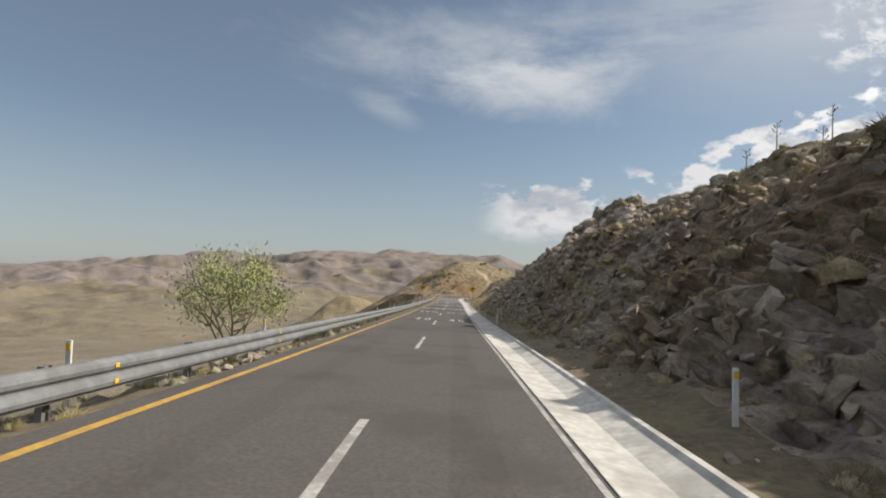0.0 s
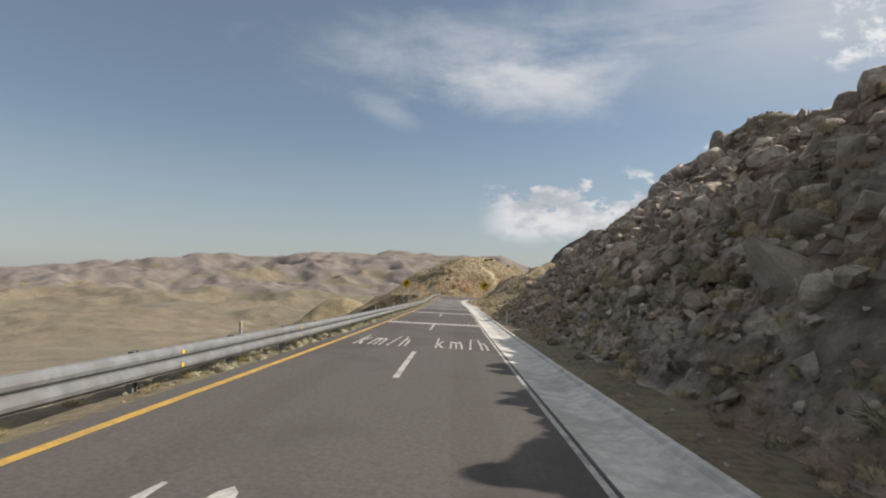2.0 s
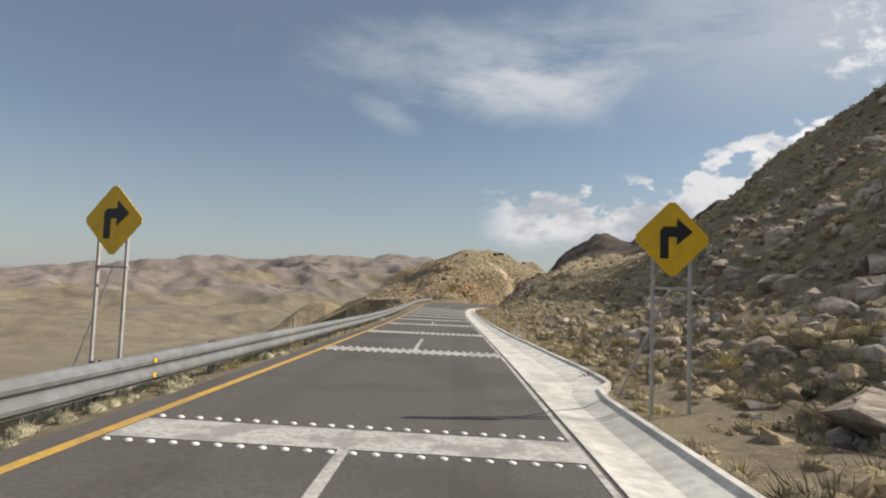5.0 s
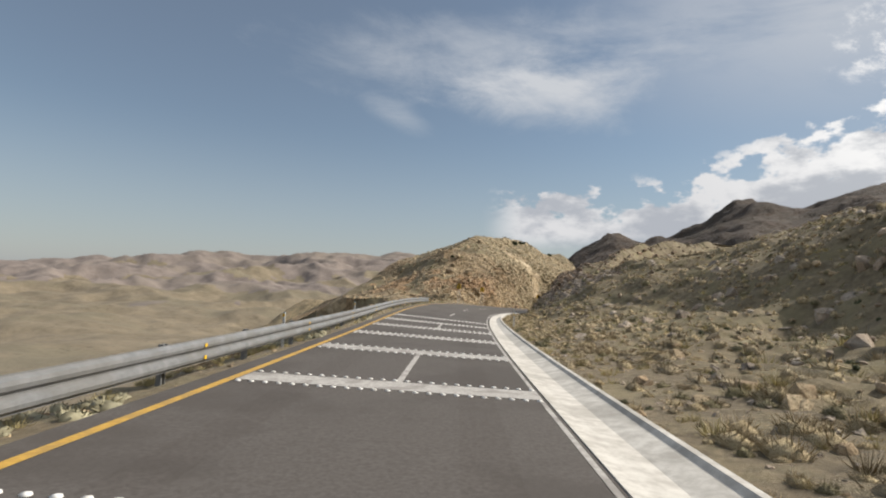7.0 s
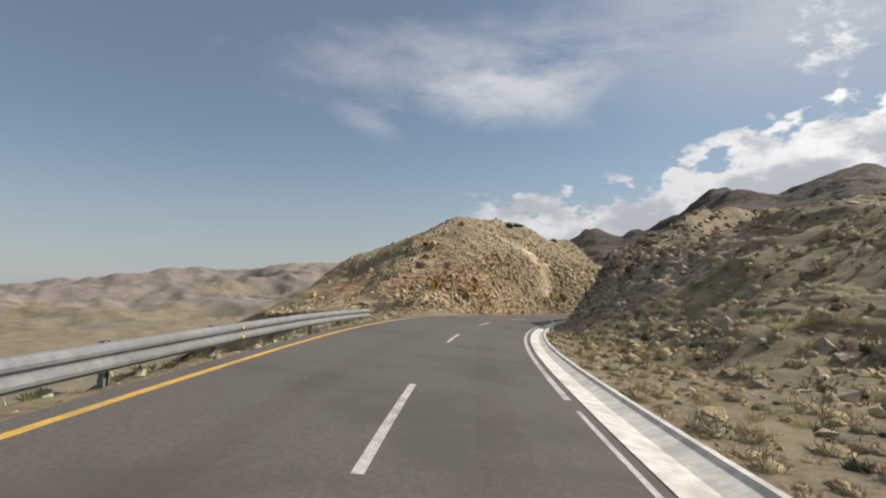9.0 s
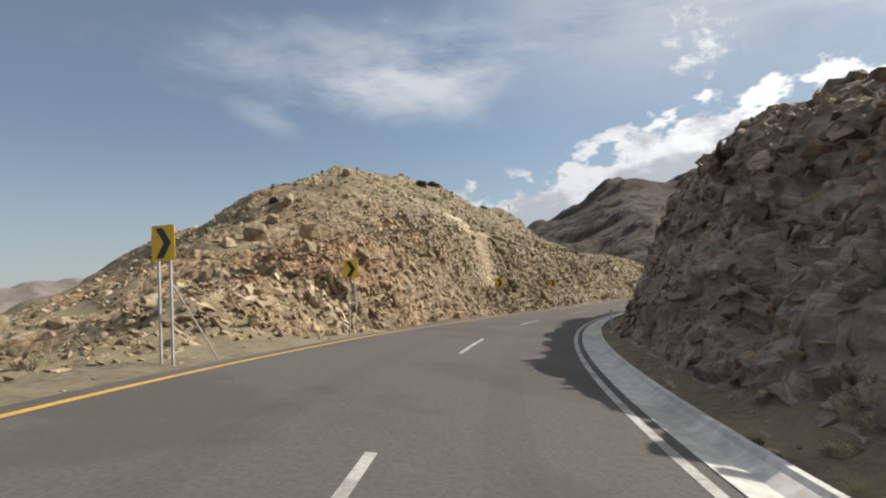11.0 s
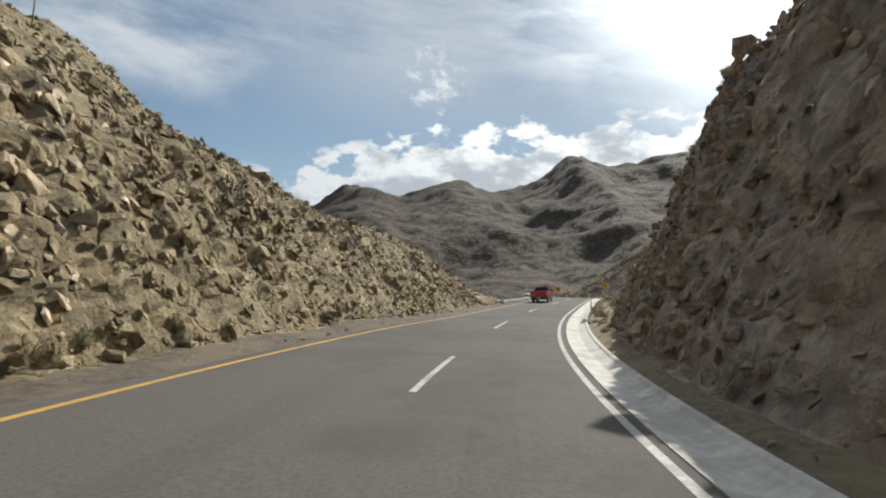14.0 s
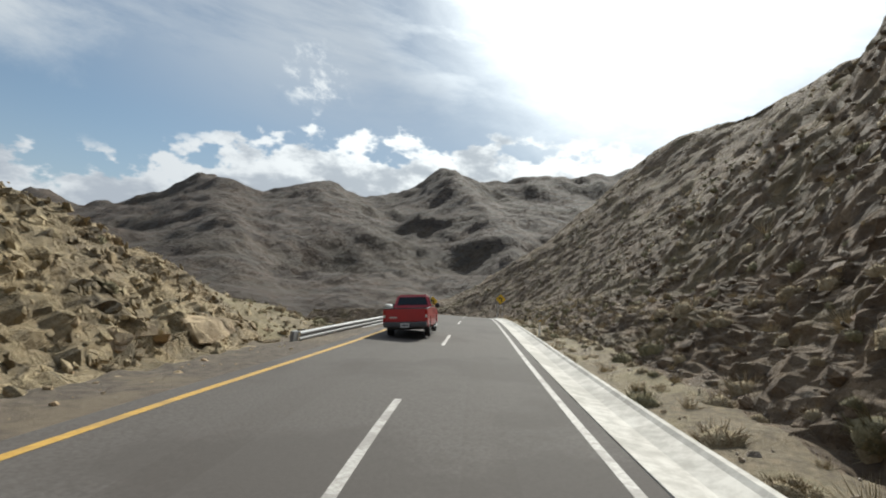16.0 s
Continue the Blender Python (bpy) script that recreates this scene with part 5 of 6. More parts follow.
def face_blocks(right, n, weight, lo, hi, dip, choose, labels, seed, single=False):
    """Jointed blocks that stand half out of a rock face; their long axes dip along the road."""
    rng = np.random.default_rng(seed)
    pts, nor, s, d = pick(rng, right, n, weight)
    size = sizes_power(rng, n, lo, hi, 2.3) * (1.0 if right else np.interp(s, [262, 276], [1.0, 0.6]))
    head = np.interp(s, STATION, _head)
    along = np.stack([np.sin(head), np.cos(head), 0 * head], -1)
    loose = (rng.uniform(size=n) < 0.25)[:, None]
    long = along * 0.75 + np.array([0, 0, -dip]) + rng.normal(size=(n, 3)) * np.where(loose, 1.2, 0.25)
    long /= np.linalg.norm(long, axis=1, keepdims=True)
    mid = np.cross(nor + rng.normal(size=(n, 3)) * 0.25, long)
    mid /= np.linalg.norm(mid, axis=1, keepdims=True)
    out = np.cross(long, mid)
    ax = size[:, None] * rng.uniform(0.75, 1.25, (n, 3)) * np.array([1.5, 1.0, 0.75])
    frame3 = np.stack([long * ax[:, :1], mid * ax[:, 1:2], out * ax[:, 2:]], -1)
    at = pts - nor * (0.2 * size)[:, None]
    which, kind_of = rng.integers(len(BLOCKS), size=n), choose(pts, s, d, rng)
    for name, (mat, label) in labels.items():
        if single:
            shared = []
            for co, tri in BLOCKS:
                me = bpy.data.meshes.new("split_block")
                me.from_pydata(co.tolist(), [], tri.tolist())
                me.materials.append(M[mat])
                shared.append(me)
            for i in np.nonzero(kind_of == name)[0]:
                o = new("split_block", shared[which[i]])
                o.matrix_basis = Matrix([[*frame3[i][r], at[i][r]] for r in range(3)] + [[0, 0, 0, 1]])
                tagged(o, label, "rock", "split blocks")
            continue
        V, T, off = [], [], 0
        for k, (co, tri) in enumerate(BLOCKS):
            sel = np.nonzero((which == k) & (kind_of == name))[0]
            if len(sel):
                v = np.einsum("nij,vj->nvi", frame3[sel], co) + at[sel][:, None]
                V.append(v.reshape(-1, 3))
                T.append((tri[None] + (off + np.arange(len(sel)) * len(co))[:, None, None]).reshape(-1, 3))
                off += len(sel) * len(co)
        if V:
            tagged(fast_mesh("jointed_rock", np.concatenate(V), np.concatenate(T), M[mat]), label, "rock", kind="stuff")


def left_kind(pts, s, d, rng):
    patch = value_noise(pts * 0.28, 401) + rng.normal(size=len(s)) * 0.3
    edge = s + 6 * value_noise(pts * 0.15, 402)
    rel = pts[:, 2] - road_point(s, d)[:, 2]
    kind_of = np.where(edge < 240, "tan", "olive").astype(object)
    kind_of[(edge < 262) & (patch > 0.45)] = "pale"
    kind_of[(edge > 213) & (edge < 230) & (rel > 2.2) & (rel < 7) & (patch < 0.2)] = "rust"
    return kind_of


face_blocks(False, 15000, lambda s, d, seg, rock: ((seg > 1.0) & (seg < 2.25)) * np.interp(s, [203, 210, 300, 312], [0, 1, 1, 0]) * (1 - 0.85 * slab_mask(s, GRID[False][2])), 0.18, 0.85, 0.6, left_kind,
            {"tan": ("boulder_tan", "broken tan blocks jutting from the cut hillside"), "olive": ("boulder_olive", "broken olive-brown blocks jutting from the cut hillside"),
             "pale": ("boulder_pale", "fresh pale blocks jutting from the cut hillside"), "rust": ("boulder_red", "rusty blocks jutting from the cut hillside")}, 61)
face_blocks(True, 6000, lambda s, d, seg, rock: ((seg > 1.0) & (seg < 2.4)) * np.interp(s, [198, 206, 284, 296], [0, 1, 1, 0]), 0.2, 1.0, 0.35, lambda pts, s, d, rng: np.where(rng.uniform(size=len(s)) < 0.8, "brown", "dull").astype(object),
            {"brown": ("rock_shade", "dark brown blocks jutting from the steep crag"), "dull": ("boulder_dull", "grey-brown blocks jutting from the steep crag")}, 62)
face_blocks(True, 2300, lambda s, d, seg, rock: ((seg > 1.0) & (seg < 2.2)) * np.interp(s, [-30, -20, 44, 56], [0, 1, 1, 0]), 0.2, 1.2, 0.35, lambda pts, s, d, rng: np.where(value_noise(pts * 0.3, 403) + rng.normal(size=len(s)) * 0.3 < 0.4, "dull", "grey").astype(object),
            {"dull": ("boulder_dull", "brown blocks jutting from the earthy road cut"), "grey": ("boulder", "grey granite blocks jutting from the earthy road cut")}, 63)

face_blocks(True, 260, lambda s, d, seg, rock: ((seg > 1.25) & (seg < 2.5)) * np.interp(s, [32, 40, 64, 74], [0, 1, 1, 0]), 0.8, 2.2, 0.15, lambda pts, s, d, rng: np.full(len(s), "grey", object),
            {"grey": ("boulder", "large split grey granite block wedged in the rubble slope")}, 64, True)


def build_scrub():
    rng = np.random.default_rng(77)
    w = lambda s, d, seg, rock: ((seg > 0.55) & (seg < 3.2)) * (1 - 0.8 * rock) * np.interp(s, [-60, 0, 90, 115, 200, 212, 285, 300, 420], [0.8, 0.8, 0.8, 1.6, 1.6, 0.3, 0.4, 1.0, 0.4]) * np.where(d < 28, 1, 0.5)
    for mat_name, n, lo, hi, tem, lab in (("scrub_green", 420, 0.4, 1.3, SCRUBS[:4], "grey-green desert bush"), ("scrub_dry", 800, 0.35, 1.0, SCRUBS[4:], "straw-coloured dry grass tuft"), ("scrub_grey", 700, 0.4, 1.4, SCRUBS, "leafless grey-brown desert shrub")):
        tem_far = SCRUBS_FAR if len(tem) == 8 else (SCRUBS_FAR[:4] if mat_name == 'scrub_green' else SCRUBS_FAR[4:])
        pts, nor, s, d = pick(rng, True, n, w)
        size = sizes_power(rng, n, lo, hi, 1.6)
        keep = (d < 9) & (size > 0.6)
        keep &= np.cumsum(keep) < 45
        scatter("bush", tem, pts, size, rng, M[mat_name], lab + " on the stony slope", "bush", 0.1, 0.05, keep, "desert bushes", coarse=np.abs(d) > 13, far_templates=tem_far)
    # shaded slope beyond the crag
    w3 = lambda s, d, seg, rock: ((seg > 0.12) & (seg < 3.0)) * np.interp(s, [262, 285, 345, 360], [0, 1, 1, 0]) * np.where(d < 9, 4.0, 0.8) * (d < 40)
    for mat_name, n, tem in (("scrub_grey", 520, slice(0, 4)), ("scrub_green", 300, slice(0, 4)), ("scrub_dry", 340, slice(4, 8))):
        pts, nor, s, d = pick(rng, True, n, w3)
        scatter("bush", SCRUBS[tem], pts, sizes_power(rng, n, 0.35, 1.2, 1.7), rng, M[mat_name], "low dry desert bushes on the shaded rocky slope", "bush", 0.1, 0.06, np.zeros(n, bool), "", coarse=np.abs(d) > 10, far_templates=SCRUBS_FAR[tem])
    # the open scrub slope is covered with low rounded bushes
    w2 = lambda s, d, seg, rock: ((seg > 0.14) & (seg < 3.1)) * np.where(seg < 1.6, 1.9, 1.0) * np.interp(s, [74, 88, 125, 198, 206], [0, 0.9, 1, 1, 0]) * (d < 50)
    for mat_name, n, lo, hi in (("scrub_dry", 2900, 0.3, 1.1), ("scrub_grey", 3400, 0.3, 1.2), ("scrub_green", 1300, 0.3, 1.1), ("scrub_dark", 420, 0.25, 0.8), ("scrub_straw", 2200, 0.3, 0.95)):
        pts, nor, s, d = pick(rng, True, n, w2)
        tem = slice(4, 8) if mat_name == "scrub_straw" else slice(0, 4)
        scatter("scrub", SCRUBS[tem], pts, sizes_power(rng, n, lo, hi, 1.9), rng, M[mat_name], "low rounded desert scrub covering the slope", "scrub", 0.15, 0.1, np.zeros(n, bool), "",
                coarse=np.abs(d) > 7, far_templates=SCRUBS_FAR[tem])
    pts, nor, s, d = pick(rng, True, 4200, w2)
    scatter("stone", COBBLES[:5] + ROCKS[:6], pts, sizes_power(rng, 4200, 0.12, 0.8, 2.4), rng, M["boulder_tan"], "pale broken stones among the scrub", "stones", 0.5, 0.1, np.zeros(4200, bool), "")
    w5 = lambda s, d, seg, rock: ((seg > 2.7) & (seg < 3.6)) * np.interp(s, [150, 165, 215, 225], [0, 1, 1, 0])
    pts, nor, s, d = pick(rng, True, 1500, w5)
    scatter("stone", COBBLES + ROCKS[:6], pts, sizes_power(rng, 1500, 0.3, 1.4, 2.2), rng, M["boulder_tan"], "pale broken rocks along the hill's crest", "stones", 0.5, 0.1, np.zeros(1500, bool), "")
    pts, nor, s, d = pick(rng, True, 900, w5)
    scatter("scrub", SCRUBS_FAR[:4], pts, sizes_power(rng, 900, 0.4, 1.2, 1.9), rng, M["scrub_grey"], "low desert scrub along the hill's crest", "scrub", 0.15, 0.1, np.zeros(900, bool), "")
    w6 = lambda s, d, seg, rock: ((seg > 1.95) & (seg < 3.1)) * np.interp(s, [-10, 5, 45, 60], [0.3, 1, 1, 0])
    for mat_name, n in (("scrub_green", 260), ("scrub_dry", 320), ("scrub_dark", 60)):
        pts, nor, s, d = pick(rng, True, n, w6)
        scatter("bush", SCRUBS[:4], pts, sizes_power(rng, n, 0.45, 1.3, 1.6), rng, M[mat_name], "desert bushes on the slope above the road cut", "bush", 0.15, 0.06, np.zeros(n, bool), "")
    # dry brush on the lower part of the rubble slope
    w4 = lambda s, d, seg, rock: ((seg > 0.55) & (seg < 1.75)) * np.interp(s, [-20, 10, 40, 100, 120], [0.3, 0.5, 1, 1, 0])
    for mat_name, n, tem in (("scrub_grey", 320, slice(0, 4)), ("scrub_dry", 260, slice(0, 4)), ("scrub_straw", 160, slice(4, 8)), ("scrub_green", 90, slice(0, 4))):
        pts, nor, s, d = pick(rng, True, n, w4)
        scatter("brush", SCRUBS[tem], pts, sizes_power(rng, n, 0.4, 1.2, 1.6), rng, M[mat_name], "dry brush between the boulders of the lower slope", "brush", 0.15, 0.06, np.zeros(n, bool), "", smooth=True, coarse=d > 8, far_templates=SCRUBS_FAR[tem])
    w = lambda s, d, seg, rock: ((seg > 0.7) & (seg < 3.1)) * (1 - 0.7 * rock) * np.interp(s, [195, 206, 315, 330], [0.4, 1, 1, 0.5]) * (s > 195)
    for mat_name, n, tem, lab in (("scrub_green", 420, SCRUBS[:4], "grey-green desert bush"), ("scrub_dry", 420, SCRUBS[4:], "straw-coloured dry grass tuft"), ("scrub_grey", 420, SCRUBS, "grey-brown desert shrub")):
        tem_far = SCRUBS_FAR if len(tem) == 8 else (SCRUBS_FAR[:4] if mat_name == 'scrub_green' else SCRUBS_FAR[4:])
        pts, nor, s, d = pick(rng, False, n, w)
        size = sizes_power(rng, n, 0.35, 1.2, 1.8)
        keep = (d > -10) & (size > 0.5)
        keep &= np.cumsum(keep) < 25
        scatter("bush", tem, pts, size, rng, M[mat_name], lab + " on the tan hillside", "bush", 0.1, 0.05, keep, "hill bushes", coarse=np.abs(d) > 13, far_templates=tem_far)
    # tufts under the rail and down the open slope
    w = lambda s, d, seg, rock: ((seg > 0.45) & (seg < 1.25)) * (s < 200) * (s > -20) * 1.0
    pts, nor, s, d = pick(rng, False, 1500, w)
    scatter("grass", SCRUBS[4:], pts, sizes_power(rng, 1500, 0.25, 0.6, 1.8), rng, M["scrub_straw"], "dry grass along the foot of the guardrail", "grass", 0.1, 0.02, np.zeros(1500, bool), "", coarse=s > 150, far_templates=SCRUBS_FAR[4:])
    pts, nor, s, d = pick(rng, False, 1500, lambda s, d, seg, rock: ((seg > 0.3) & (seg < 1.2)) * (s < 200) * (s > -20) * np.clip(0.4 + 1.6 * value_noise(np.stack([s * 0.35, d * 0, d * 0], -1), 9), 0, 1))
    scatter("bush", SCRUBS[:4], pts, sizes_power(rng, 1500, 0.25, 0.75, 1.6), rng, M["scrub_pale"], "low grey-green bushes along the foot of the guardrail", "bush", 0.1, 0.05, np.zeros(1500, bool), "", coarse=s > 120, far_templates=SCRUBS_FAR[:4])
    w = lambda s, d, seg, rock: ((seg > 1.2) & (seg < 3.6)) * (s < 200) * 1.0
    pts, nor, s, d = pick(rng, False, 900, w)
    scatter("bush", SCRUBS_FAR, pts, sizes_power(rng, 900, 0.5, 1.6), rng, M["scrub_grey"], "grey-brown desert shrubs down the open slope", "bush", 0.1, 0.05, np.zeros(900, bool), "")


M["scrub_straw"] = material("scrub_straw", (0.36, 0.30, 0.14), (0.54, 0.46, 0.24), 6, 0.95, 0.0, vary=0.3)
M["scrub_dark"] = material("scrub_dark", (0.045, 0.050, 0.022), (0.10, 0.105, 0.05), 9, 0.95, 0.9, 40, vary=0.3, bump_distance=0.06)
M["scrub_pale"] = material("scrub_pale", (0.21, 0.19, 0.12), (0.37, 0.34, 0.23), 6, 0.9, 0.0, vary=0.5)
build_scrub()


for s_, d_, z_ in ((253, -23.5, 1.7), (255.2, -24, 1.5), (257, -24.5, 1.3), (265, -23.5, 1.5), (231, -22, 1.0), (276, -22, 1.2)):
    co, tri = scrub(RNG, 900, 0.17, 0.012, 3)
    o = mesh_object("bush", co * z_ * np.array([1, 1, 1.15]), tri, M["scrub_dark"], smooth=True)
    o.matrix_basis = Matrix.Translation(ground_at(s_, d_, False))
    tagged(o, "dark green round creosote bush on the hill's crest", "bush", "crest bushes")
for s_, d_, z_, k in ((226, -19, 2.0, 1), (229, -20, 1.5, 4), (227, -15, 2.0, 6), (231.5, -21, 1.6, 10), (223, -18, 1.3, 12), (236, -22, 1.4, 13), (241, -23, 1.5, 15), (222, -12, 1.6, 0)):
    co, tri = ROCKS[k]
    o = mesh_object("boulder", co * np.array([1.0, 1.0, 1.2]) * z_, tri, M["boulder_tan"])
    o.matrix_basis = Matrix.Translation(Vector(ground_at(s_, d_, False)) + Vector((0, 0, 0.2 * z_))) @ Euler((0.15, -0.1, s_)).to_matrix().to_4x4()
    tagged(o, "large tan boulder on the crest of the cut hill", "rock", "hill crest boulders")


def small_tree():
    """A slender green-barked desert tree with a wide airy crown."""
    rng = np.random.default_rng(8)
    ob = tagged(new("desert_tree"), "small airy green desert tree with slender pale trunks below the road", "tree")
    bm = bmesh.new()
    tips = []
    for k in range(5):
        a = rng.uniform(0, 6.28)
        pts, p = [], np.array([rng.uniform(-0.1, 0.1), rng.uniform(-0.1, 0.1), 0.0])
        way = np.array([math.cos(a) * 0.42, math.sin(a) * 0.42, 1.0])
        for j in range(7):
            pts.append(p.copy())
            p = p + way * 0.45
            way = way + np.array([math.cos(a) * 0.09, math.sin(a) * 0.09, -0.04]) + rng.normal(size=3) * 0.06
        tube_bm(pts, np.linspace(0.07, 0.018, 7), 6, bm)
        tips.append(pts[-1])
        for j in (3, 4, 5):
            for _ in range(2):
                b = rng.uniform(0, 6.28)
                e = pts[j] + np.array([math.cos(b) * 0.9, math.sin(b) * 0.9, rng.uniform(0.3, 0.9)])
                tube_bm([pts[j], (pts[j] + e) / 2 + rng.normal(size=3) * 0.06, e], [0.03, 0.02, 0.01], 5, bm)
                tips.append(e)
    part("trunk", bm, M["bark"], ob)
    V = []
    clumps = [np.array([math.cos(k * 2.4) * r, math.sin(k * 2.4) * r, 2.75 + 0.55 * math.cos(1.7 * k) - 0.06 * r * r]) for k, r in enumerate(np.sqrt(np.linspace(0.05, 1, 26)) * 2.0)]
    for _ in range(5200):
        c = clumps[rng.integers(len(clumps))] + rng.normal(size=3) * np.array([0.36, 0.36, 0.27])
        w, l = rng.normal(size=3), rng.normal(size=3)
        w, l = w / np.linalg.norm(w) * 0.026, l / np.linalg.norm(l) * 0.09
        V += [c - l, c + w, c + l, c - w]
    V = np.array(V)
    q = np.arange(len(V)).reshape(-1, 4)
    crown = fast_mesh("crown", V, q, M["leaf"])
    crown.parent = ob
    return ob


small_tree().matrix_basis = road_pose(20.9, -8.65, -1.95) @ Matrix.Diagonal((0.95, 0.95, 1.38, 1))


def flower_stalk(height, seed):
    """A dead agave stalk with short side branches over a rosette of stiff leaves."""
    rng = np.random.default_rng(seed)
    ob = tagged(new("agave"), "tall thin dead agave stalk on the rocky skyline", "agave", "agave stalks")
    part("stalk", tube_bm([(0, 0, 0), (0.03, 0.02, height * 0.5), (0.05, 0.0, height)], [0.045, 0.03, 0.015], 6), M["bark"], ob)
    for k in range(7):
        z, a = height * rng.uniform(0.6, 0.97), rng.uniform(0, 6.28)
        part("branch", tube_bm([(0.04, 0, z), (math.cos(a) * 0.16, math.sin(a) * 0.16, z + 0.08), (math.cos(a) * 0.24, math.sin(a) * 0.24, z + 0.2)], [0.015, 0.015, 0.03], 5), M["bark"], ob)
    for k in range(16):
        a, e = k * 2.4, rng.uniform(0.2, 1.1)
        w = Vector((math.cos(a) * math.cos(e), math.sin(a) * math.cos(e), math.sin(e)))
        part("leaf", tube_bm([w * 0.03, w * 0.25, w * 0.48], [0.035, 0.04, 0.004], 4), M["scrub_green"], ob)
    return ob


for k, (s_, d_, r_, h_) in enumerate(((28, 20, True, 2.6), (20, 18, True, 2.8), (23, 16, True, 2.0), (31, 19, True, 2.2), (36, 20, True, 1.5), (44, 20, True, 1.6), (68, 19, True, 1.4), (266, -20, False, 2.6), (293, 14.5, True, 2.6), (297, 15, True, 2.4))):
    flower_stalk(h_, 40 + k).matrix_basis = Matrix.Translation(Vector(ground_at(s_, d_, r_)) - Vector((0, 0, 0.08)))


# ---- the red pickup ----
M["car_red"] = material("car_red", (0.40, 0.008, 0.018), (0.46, 0.012, 0.022), 3, 0.35, 0.0, None, (0.36, 0.012, 0.02), 0.8, 0.4, coat=0.6)
M["black_plastic"] = material("black_plastic", (0.016, 0.016, 0.017), (0.032, 0.032, 0.034), 9, 0.6, 0.1, None)
M["rubber"] = material("rubber", (0.015, 0.015, 0.015), (0.028, 0.027, 0.026), 20, 0.9, 0.2, None)
M["steel_rim"] = material("steel_rim", (0.45, 0.45, 0.46), (0.58, 0.58, 0.6), 10, 0.35, 0.0, None, metallic=0.7)
M["lamp_red"] = material("lamp_red", (0.35, 0.01, 0.01), (0.45, 0.02, 0.015), 10, 0.2, 0.0, None, coat=0.5)
M["lamp_clear"] = material("lamp_clear", (0.6, 0.6, 0.6), (0.75, 0.75, 0.74), 10, 0.2, 0.0, None, coat=0.5)
M["bumper_grey"] = material("bumper_grey", (0.06, 0.06, 0.065), (0.1, 0.1, 0.105), 9, 0.5, 0.05, None)
M["plate"] = material("plate", (0.55, 0.56, 0.57), (0.65, 0.66, 0.66), 9, 0.5, 0.0, None)
M["card"] = material("card", (0.34, 0.23, 0.12), (0.42, 0.3, 0.17), 9, 0.9, 0.05, None)


def glass_dark(name):
    m = bpy.data.materials.new(name)
    m.use_nodes = True
    b = m.node_tree.nodes["Principled BSDF"]
    b.inputs["Base Color"].default_value = (0.02, 0.028, 0.03, 1)
    b.inputs["Roughness"].default_value = 0.06
    b.inputs["Transmission Weight"].default_value = 0.35
    return m


M["car_glass"] = glass_dark("car_glass")


def side_outline():
    """Side of the body as (y, z), with the wheel arches cut out."""
    out = [(-1.14, 0.52), (-1.17, 0.80), (-1.16, 1.14), (1.12, 1.16), (2.62, 1.14), (3.2, 1.09), (3.75, 1.0), (3.98, 0.9), (4.04, 0.7), (4.0, 0.42)]
    arch = lambda c: [(c + 0.44 * math.cos(a), 0.36 + 0.44 * math.sin(a)) for a in np.linspace(0.05, math.pi - 0.05, 9)]
    out += arch(3.15) + [(2.6, 0.38), (0.55, 0.40)] + arch(0.0) + [(-0.6, 0.46)]
    return out


